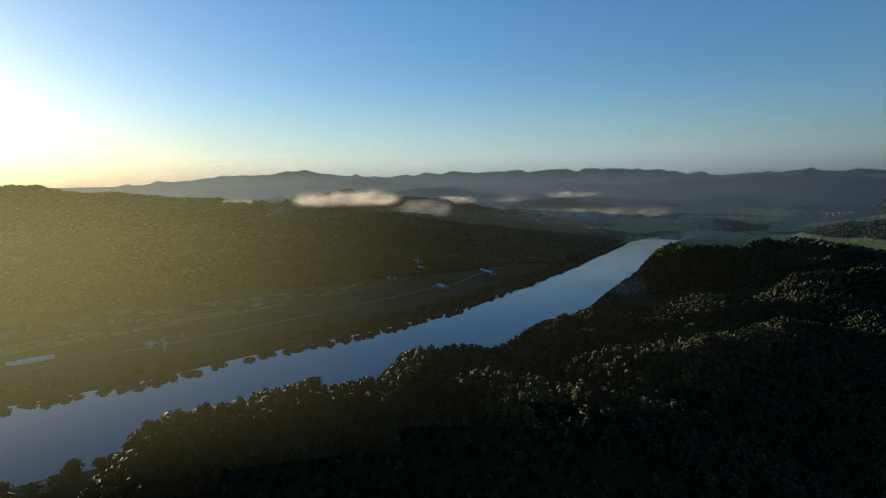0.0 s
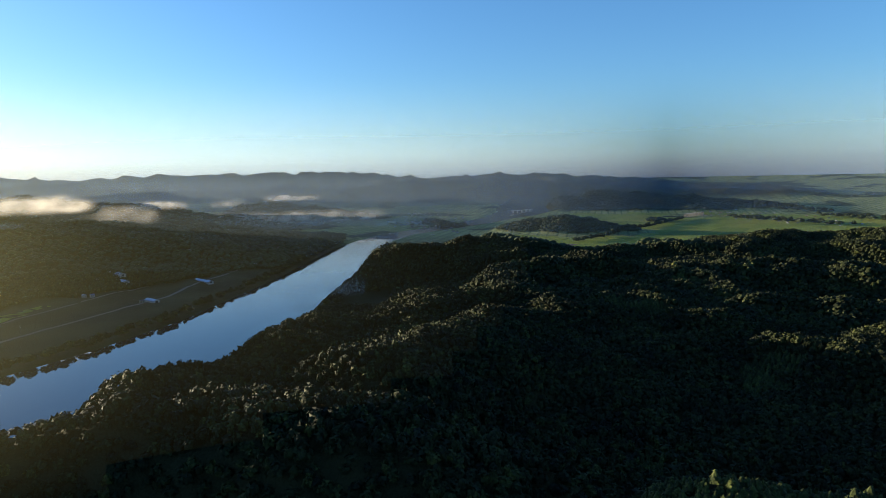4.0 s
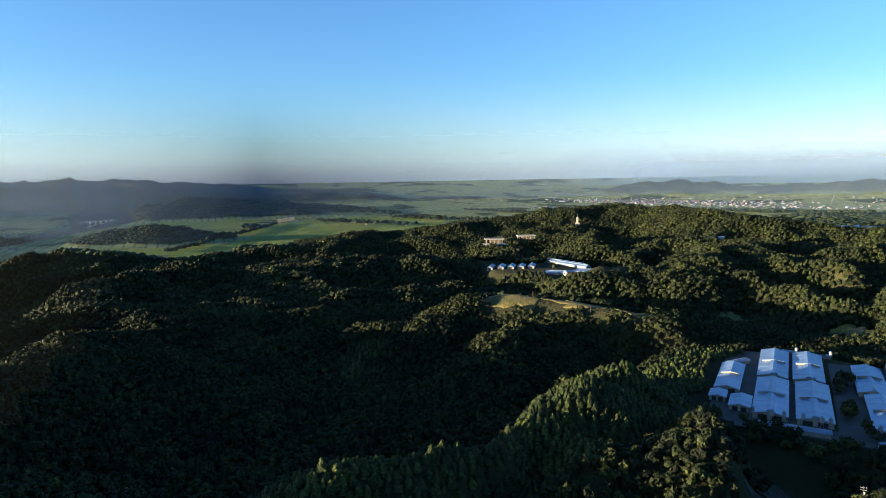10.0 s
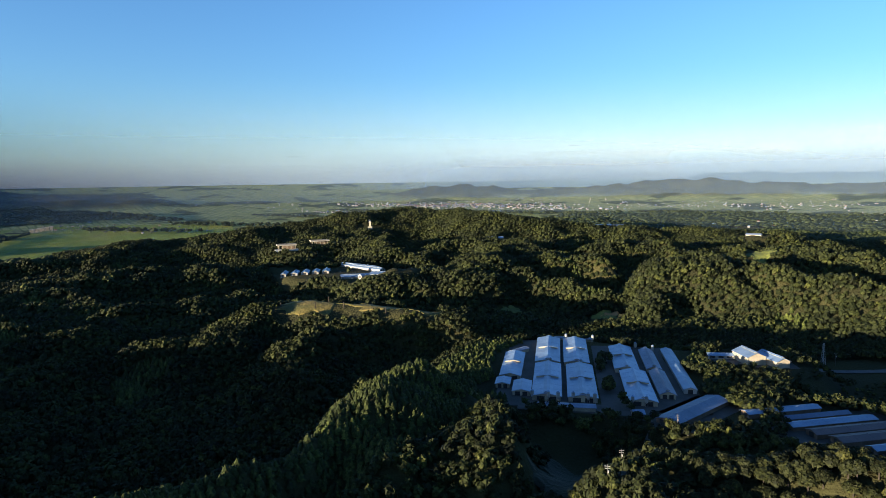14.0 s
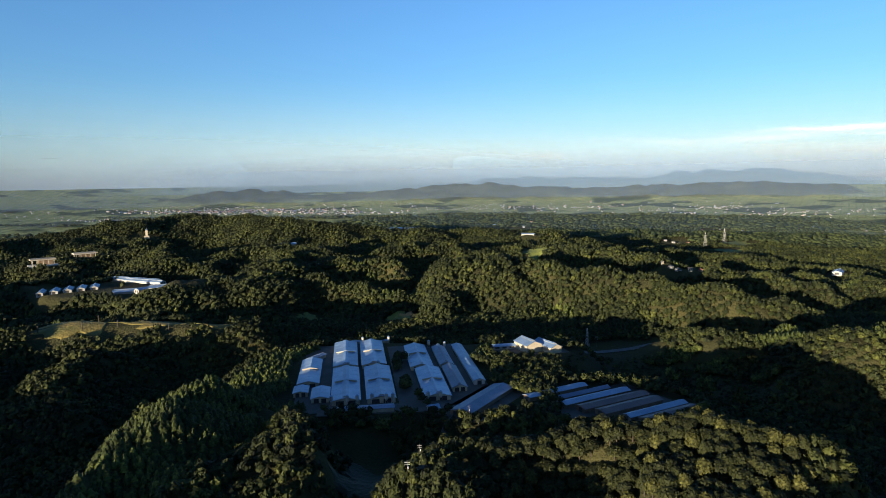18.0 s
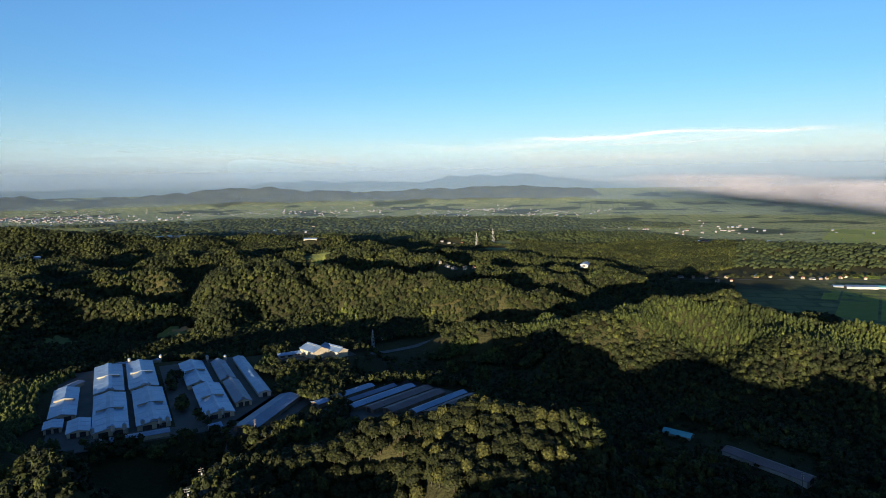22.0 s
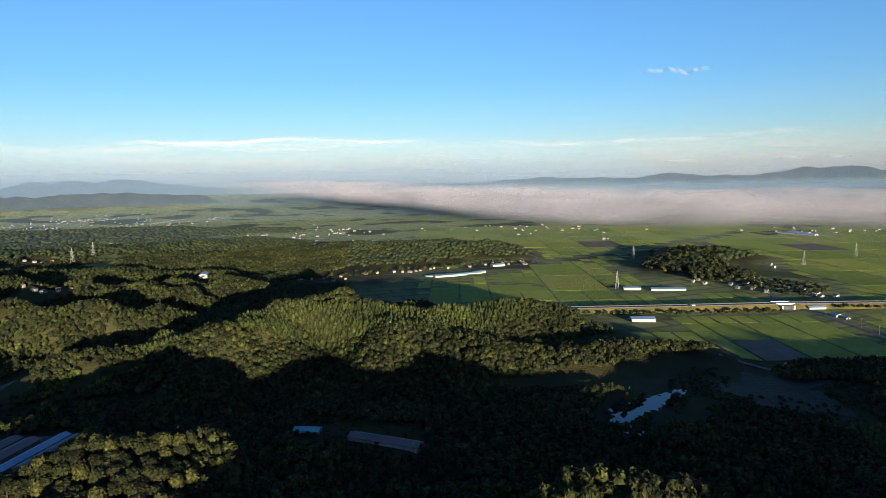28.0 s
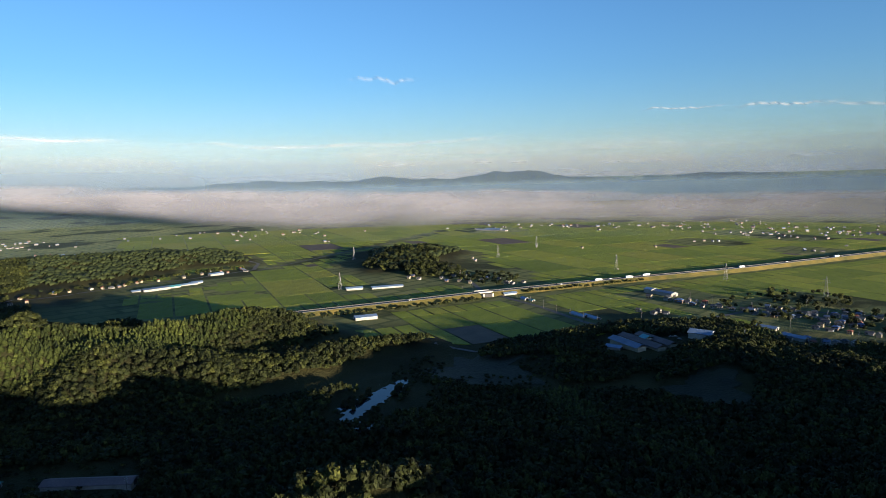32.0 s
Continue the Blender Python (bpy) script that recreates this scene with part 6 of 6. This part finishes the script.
# ---- hedges, bank trees and groves: trees that can be told apart near by, the rest joined ----
def groves():
    r = np.random.RandomState(21)
    kb = [crown_kit("broad", 40, 110 + k, 0.32) for k in range(5)]
    kc = [crown_kit("conifer", 20, 130 + k, 0.26) for k in range(3)]

    def blob(n, *discs):
        X, Y = [], []
        for cx, cy, rx, ry in discs:
            a, q = r.rand(n) * 6.283, np.sqrt(r.rand(n))
            X.append(cx + rx * q * np.cos(a)), Y.append(cy + ry * q * np.sin(a))
        return np.concatenate(X), np.concatenate(Y)

    def along(pts, step, spread):
        p = np.array(finer(pts, step))
        return p[:, 0] + r.uniform(-spread, spread, len(p)), p[:, 1] + r.uniform(-spread, spread, len(p))

    x, y = blob(150, (1160, 300, 90, 70), (1310, 310, 90, 60), (1080, 225, 60, 50))
    plant("village_grove", x, y, kb, 10, 9, M_BROAD, "grove of trees round the hamlet on its knoll", 31)
    x, y = blob(46, (1010, 110, 60, 40), (1035, 160, 50, 40), (800, -240, 80, 50), (690, -170, 50, 30), (720, -330, 60, 50), (860, -300, 60, 50))
    x2, y2 = along([(700, 850), (745, 770), (830, 760), (900, 712), (960, 690), (1060, 650), (1110, 600)], 5, 14)
    x, y = np.concatenate([x, x2]), np.concatenate([y, y2])
    plant("garden_trees", x, y, kb, 7, 6, M_BROAD, "garden trees between the village houses", 32)
    x, y = along([(720, 300), (800, 190), (850, 118)], 7, 6)
    x2, y2 = along([(905, 60), (960, -30), (1010, -110)], 10, 4)
    plant("embankment_scrub", np.concatenate([x - 20, x2 - 16]), np.concatenate([y - 12, y2 - 10]), kb, 7, 5, M_BROAD, "dark scrub along the foot of the embankment", 33)
    # trees along both banks of the river
    far, near = [], []
    for (ax, ay, aw), (bx, by, bw) in zip(RIVER[1:11], RIVER[2:12]):
        L = math.hypot(bx - ax, by - ay)
        nx, ny = (by - ay) / L, -(bx - ax) / L
        for k in range(int(L / 5)):
            t = r.rand()
            w = aw + (bw - aw) * t
            px, py = ax + (bx - ax) * t, ay + (by - ay) * t
            far.append((px - nx * -(w + r.uniform(6, 40)), py - ny * -(w + r.uniform(6, 40))))
            near.append((px - nx * (w + r.uniform(5, 22)), py - ny * (w + r.uniform(5, 22))))
    for pts, nm, lab in ((far, "far_bank_trees", "belt of dark trees and reeds along the far bank"), (near, "near_bank_trees", "trees overhanging the near river bank")):
        p = np.array(pts)
        plant(nm, p[:, 0], p[:, 1], kb, 10, 8, M_BROAD, lab, 34)
    # tree belt put in place of the raised road across the western plain
    x, y = along([(-1384, 859), (-1606, 1182), (-1957, 1667)], 9, 7)
    plant("levee_trees", x, y, kb, 14, 12, M_FARWOOD, "straight dark belt of trees standing in for a raised road", 35)
    x, y = blob(60, (-2200, 800, 200, 40), (-1650, 1850, 260, 40), (-1900, 1500, 30, 30), (-1500, 2150, 300, 60), (-2050, 2300, 200, 60))
    plant("plain_woods", x, y, kb, 24, 14, M_FARWOOD, "clumps of woodland out on the western plain", 36)
    x, y = blob(16, (412, 149, 26, 3), (395, 124, 10, 2), (434, 113, 14, 2), (415, 140, 26, 1.5), (440, 120, 14, 1.5))
    plant("pond_scrub", x, y, kb, 4, 3.5, M_BROAD, "low scrub and reeds round the pond", 41)
    x, y = blob(110, (150, 468, 40, 36), (190, 498, 36, 32), (222, 448, 30, 30), (275, 262, 40, 40), (470, 40, 34, 70), (500, 118, 50, 20), (530, 10, 30, 26))
    plant("valley_scrub", x, y, kb, 3.2, 2.4, M_BROAD, "low dark scrub over the shaded valley floor", 44)
    # lighter leaf colour than the scrub makes these bushes read as sunlit
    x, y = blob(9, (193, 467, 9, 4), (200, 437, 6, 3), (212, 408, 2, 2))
    plant("lit_bushes", x, y, kb, 7, 12, M_CONIF, "taller bushes in lighter foliage, coloured to look sunlit", 45)
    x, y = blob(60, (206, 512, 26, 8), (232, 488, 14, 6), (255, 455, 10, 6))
    plant("lit_bushes", x, y, kb, 6, 6, M_CONIF, "bushes in lighter foliage, coloured to look sunlit, at the foot of the hill", 42)
    x, y = blob(70, (-1500, 2600, 220, 14), (-950, 2750, 260, 12), (-300, 2880, 260, 12), (330, 2800, 260, 12), (-620, 2960, 300, 10), (150, 2950, 300, 10), (-1300, 2920, 160, 12), (800, 2600, 220, 14), (1050, 2350, 160, 14))
    plant("plain_woods", x, y, kb, 22, 11, M_FARWOOD, "long belts of woodland across the far plain", 43)
    # trees over the farm's lower edge and on the lit hummock
    x, y = blob(26, (-10, 360, 60, 8), (66, 430, 8, 40), (-13, 420, 1.5, 12), (-20, 470, 1.5, 18), (-60, 560, 40, 8))
    plant("farm_trees", x, y, kb, 6, 6, M_BROAD, "small trees planted between the farm sheds", 37)


groves()

# ---- mist, cloud and haze ----
def mist_mat(name, tone, scale, soft, stretch=(1, 1, 1), grainy=1.0):
    """Thin vapour: light passes through, is scattered back and onward; broken by noise."""
    m = bpy.data.materials.new(name)
    m.use_nodes = True
    n, l = m.node_tree.nodes, m.node_tree.links
    n.remove(n["Principled BSDF"])
    out = n["Material Output"]
    tr, df, tl = n.new("ShaderNodeBsdfTransparent"), n.new("ShaderNodeBsdfDiffuse"), n.new("ShaderNodeBsdfTranslucent")
    df.inputs[0].default_value = tl.inputs[0].default_value = (*tone, 1)
    half, mix = n.new("ShaderNodeMixShader"), n.new("ShaderNodeMixShader")
    half.inputs[0].default_value = 0.5
    l.new(df.outputs[0], half.inputs[1])
    l.new(tl.outputs[0], half.inputs[2])
    grain = noise_node(n, l, 0.45, 2)
    bm = n.new("ShaderNodeBump")
    bm.inputs["Strength"].default_value, bm.inputs["Distance"].default_value = grainy, 6.0
    l.new(grain.outputs[0], bm.inputs["Height"])
    l.new(bm.outputs[0], df.inputs["Normal"])
    l.new(bm.outputs[0], tl.inputs["Normal"])
    at = n.new("ShaderNodeAttribute")
    at.attribute_name = "tint"
    t = noise_node(n, l, scale, 6, "Object", (0, stretch))
    mul = n.new("ShaderNodeMath")
    mul.operation = "MULTIPLY"
    mul.use_clamp = True
    if soft:
        r = ramp(n, l, t.outputs[0], [(0.5 - 0.35 * soft, (1.0 - soft,) * 3), (0.5 + 0.3 * soft, (1.15,) * 3)])
        l.new(r.outputs[0], mul.inputs[0])
    else:
        mul.inputs[0].default_value = 1
    l.new(at.outputs["Fac"], mul.inputs[1])
    l.new(mul.outputs[0], mix.inputs[0])
    l.new(tr.outputs[0], mix.inputs[1])
    l.new(half.outputs[0], mix.inputs[2])
    l.new(mix.outputs[0], out.inputs[0])
    return m


def veil(name, label, a0, a1, dist, z0, z1, mat, dens, na=160, nz=24, wave=25, cat="mist"):
    """A curved sheet of vapour standing at a distance; dens(u, v) gives its thickness from 0 to 1 along and up."""
    u, v = np.meshgrid(np.linspace(0, 1, na), np.linspace(0, 1, nz))
    a = np.radians(a0 + (a1 - a0) * u)
    d = dist(u) if callable(dist) else dist
    d = d + wave * np.sin(u * 23) + wave * 0.6 * np.sin(u * 51 + 3 * v)
    x, y, z = d * np.sin(a), d * np.cos(a), z0 + (z1 - z0) * v
    k = np.clip(dens(u, v), 0, 1)
    i, j = np.meshgrid(np.arange(nz - 1), np.arange(na - 1), indexing="ij")
    q = np.stack([i * na + j, i * na + j + 1, (i + 1) * na + j + 1, (i + 1) * na + j], -1).reshape(-1, 4)
    q = q[k.ravel()[q].max(1) > 0.004]
    me = mesh_np(name, np.stack([x, y, z], -1).reshape(-1, 3), q.ravel(), [4] * len(q), mat, k.ravel(), smooth=True)
    return tagged(new(name, me), label, cat, kind="structure")


def step(x, a, b):
    s = np.clip((x - a) / (b - a), 0, 1)
    return s * s * (3 - 2 * s)


def wander(u, seed, n=5):
    r = np.random.RandomState(seed)
    return sum(np.sin(u * f * 6.28 + r.rand() * 6.28) * 0.5 ** k for k, f in enumerate(np.array([1.3, 2.9, 6.1, 12.7, 27.0])[:n]))


M_FOG = mist_mat("fog_bank", (0.24, 0.245, 0.29), 0.004, 0.9, (1, 1, 2.6), grainy=0.1)
# the blue haze tones stand in for light scattered over distance
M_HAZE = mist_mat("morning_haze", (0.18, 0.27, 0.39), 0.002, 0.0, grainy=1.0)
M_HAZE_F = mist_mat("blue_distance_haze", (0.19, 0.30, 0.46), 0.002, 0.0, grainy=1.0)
M_WISP = mist_mat("hill_mist", (0.66, 0.63, 0.56), 0.02, 0.8, (1, 1, 1.8), grainy=0.1)
M_RIVERMIST = mist_mat("river_mist", (0.60, 0.55, 0.52), 0.008, 0.5, (1, 1, 4), grainy=0.0)
# tone of the added sheet that brightens the sky above the horizon
M_WHITEN = mist_mat("horizon_whitening", (0.46, 0.45, 0.47), 0.002, 0.35, (1, 1, 12), grainy=0.0)
M_STREAK = mist_mat("thin_cloud", (0.56, 0.55, 0.55), 0.0025, 0.9, (1, 1, 14), grainy=0.0)
# gold of the sun's glare, put into the sheet's own colour
M_GLARE = mist_mat("gold_glare_tint", (0.48, 0.47, 0.24), 0.002, 0.0, grainy=0.0)
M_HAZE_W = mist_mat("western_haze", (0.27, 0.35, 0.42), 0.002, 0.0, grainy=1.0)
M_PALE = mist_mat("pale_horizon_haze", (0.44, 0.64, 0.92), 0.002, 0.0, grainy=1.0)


def puffs(u, v, seed, n):
    """A drift of soft heads over a thin flat foot, thickness from 0 to 1."""
    r = np.random.RandomState(seed + 50)
    out = 0.9 * np.exp(-((v - 0.34) / 0.16) ** 2) * (0.55 + 0.45 * np.cos((u - 0.5) * 6.28))
    for k in range(n * 3):
        c, w, h = r.uniform(0.12, 0.88), r.uniform(0.4, 1.0) * 0.9 / n, r.uniform(0.10, 0.24)
        out = out + r.uniform(0.3, 0.9) * np.exp(-((u - c) / w) ** 2 - ((v - r.uniform(0.34, 0.66)) / h) ** 2)
    return np.clip(1 - np.exp(-1.3 * out), 0, 1) * step(u, 0, 0.12) * (1 - step(u, 0.88, 1)) * step(v, 0, 0.12) * (1 - step(v, 0.85, 1))


def base_at(d):
    return float(flat(np.array(0.0), np.array(float(d))))


def weather():
    # fog bank on the eastern plain, in four curtains one behind the other; crest and foot by bearing
    for k, (d, w) in enumerate(((2080, 0.34), (2300, 0.52), (2560, 0.70), (2850, 0.85))):
        def dens(u, v, k=k, w=w, d=d):
            az = 28 + 98 * u
            top = 160 + d * np.tan(np.radians(np.interp(az, (30, 48, 60, 75, 87, 95, 126), (0.3, 0.45, -0.05, -0.75, -1.15, -1.3, -1.3)))) - 18 * (3 - k)
            foot = 160 + d * np.tan(np.radians(np.interp(az, (30, 38, 51, 59, 66, 126), (-0.1, -0.5, -2.0, -3.3, -4.1, -4.3))))
            top = top - 2 + 9 * wander(u * 1.5, 40 + k)
            foot = np.maximum(foot, base_at(d) - 8) + 5 * wander(u * 3, 9 + k)
            z = 200 * v
            return w * step(z, foot - 10, foot + 40) * (1 - step(z, top - 20, top + 6)) * step(u, 0.01, 0.14 + 0.02 * k)
        veil("fog_bank", "low bank of pinkish white fog over the plain", 28, 126, d, 0, 200, M_FOG, dens, 300, 44, 0, cat="fog")
    # blue-tinted sheets imitating thin haze that deepens with distance
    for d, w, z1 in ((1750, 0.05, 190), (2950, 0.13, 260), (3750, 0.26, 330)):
        veil("haze", "blue-tinted sheet imitating morning haze over the valley and plain", -152, 130, d, base_at(d) - 6, z1, M_HAZE, lambda u, v, w=w: w * step(u, 0, 0.10) * (1 - step(v, 0.35, 1.0)), 240, 16, 0, cat="haze")
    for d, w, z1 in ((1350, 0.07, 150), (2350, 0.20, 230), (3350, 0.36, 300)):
        veil("haze", "blue-tinted sheet imitating haze over the western hills", -152, 12, d, base_at(d) - 6, z1, M_HAZE_W, lambda u, v, w=w: w * step(u, 0, 0.15) * (1 - step(u, 0.50, 0.74)) * (1 - step(v, 0.35, 1.0)), 180, 16, 0, cat="haze")
    # tinted sheets that pale the far mountains, far plain and low sky
    veil("haze", "pale blue sheet imitating haze before the farthest mountains", -30, 128, 4330, base_at(4330) - 6, 420, M_HAZE_F, lambda u, v: 0.60 * (1 - 0.5 * step(u, 0.5, 0.68)) * step(u, 0.0, 0.1) * (1 - step(v, 0.3, 1.0)), 180, 16, 0, cat="haze")
    veil("haze", "blue-tinted sheet hazing the far plain behind the fog bank", 44, 128, 3250, 40, 190, M_HAZE_F, lambda u, v: 0.60 * step(u, 0.0, 0.3) * (1 - step(v, 0.55, 0.78)), 160, 20, 0, cat="haze")
    veil("horizon_haze", "pale blue sheet imitating haze along the horizon", -152, 128, 4745, 120, 1000, M_PALE, lambda u, v: 0.62 * (1 - 0.5 * step(u, 0.45, 0.66)) * (0.5 + 0.5 * step(u, 0.08, 0.25)) * (1 - step(v, 0.0, 1.0)) ** 1.3, 200, 20, 0, cat="haze")
    # gold-tinted sheet close by, added to imitate sun glare over the valley
    veil("valley_haze", "gold-tinted sheet imitating sun glare over the river valley", -152, -50, 120, 98, 191, M_GLARE,
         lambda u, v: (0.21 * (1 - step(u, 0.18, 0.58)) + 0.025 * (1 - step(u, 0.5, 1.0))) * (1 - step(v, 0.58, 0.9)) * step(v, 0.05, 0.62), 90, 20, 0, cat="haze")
    # wisps caught on the hills over the river: bearings, distance, heights, thickness
    for a0, a1, d, z0, z1, w, sd, n in ((-108.6, -98.2, 1300, 111, 152, 0.85, 1, 9), (-100.4, -93.5, 1720, 58, 122, 0.28, 2, 5), (-110.6, -108.0, 1350, 82, 117, 0.6, 3, 3), (-105.3, -103.3, 1350, 82, 104, 0.5, 4, 3),
                                        (-114.0, -111.3, 1400, 116, 134, 0.45, 5, 3), (-97.4, -91.5, 2050, 86, 119, 0.55, 6, 5), (-90.3, -86.8, 2780, 62, 104, 0.5, 7, 4), (-86.0, -80.6, 2780, 84, 118, 0.75, 8, 5),
                                        (-92.6, -74.0, 2330, 8, 72, 0.62, 9, 12), (-96.5, -80.0, 2150, 0, 62, 0.30, 10, 9), (-84.0, -70.0, 2280, 2, 44, 0.40, 11, 10), (-84.5, -77.5, 905, 0, 22, 0.16, 12, 6), (-81.0, -77.0, 860, 4, 40, 0.22, 13, 3)):
        veil("hill_mist", "torn white mist clinging to the hillside", a0, a1, d, z0, z1, M_RIVERMIST if d < 1000 else M_WISP, lambda u, v, w=w, sd=sd, n=n: w * puffs(u, v, sd, n), 140, 30, 0)
    # added sheet whitening the low sky, streaks of high cloud above it
    veil("low_cloud_band", "pale pinkish sheet added to whiten the sky along the horizon", -40, 128, 4740, 150, 560, M_WHITEN,
         lambda u, v: 0.42 * step(u, 0.0, 0.4) * (1 - step(v, 0.0, 1.0)) * (1 + 0.2 * wander(u * 1.1 + v * 3, 6, 4)), 200, 24, cat="cloud")
    for a0, a1, z0, z1, w, sd in ((12, 62, 380, 500, 0.30, 2), (24, 58, 440, 510, 0.85, 3), (30, 50, 405, 440, 0.5, 12), (54, 90, 400, 470, 0.5, 5), (96, 104, 598, 632, 0.5, 4), (103, 112, 575, 625, 0.6, 6), (108, 124, 540, 590, 0.5, 7),
                                  (71, 78, 860, 930, 0.3, 8), (-14, 6, 395, 425, 0.3, 9), (-34, -10, 345, 365, 0.3, 10), (62, 108, 330, 390, 0.3, 11)):
        veil("thin_cloud", "thin streaks of cloud in the blue sky", a0, a1, 4770, z0, z1, M_STREAK,
             lambda u, v, w=w, sd=sd: w * step(u, 0, 0.3) * (1 - step(u, 0.6, 1.0)) * np.clip(1 - np.abs(v - 0.5 - 0.18 * wander(u, sd, 3)) / 0.3, 0, 1) ** 1.2, 160, 24, cat="cloud")


weather()
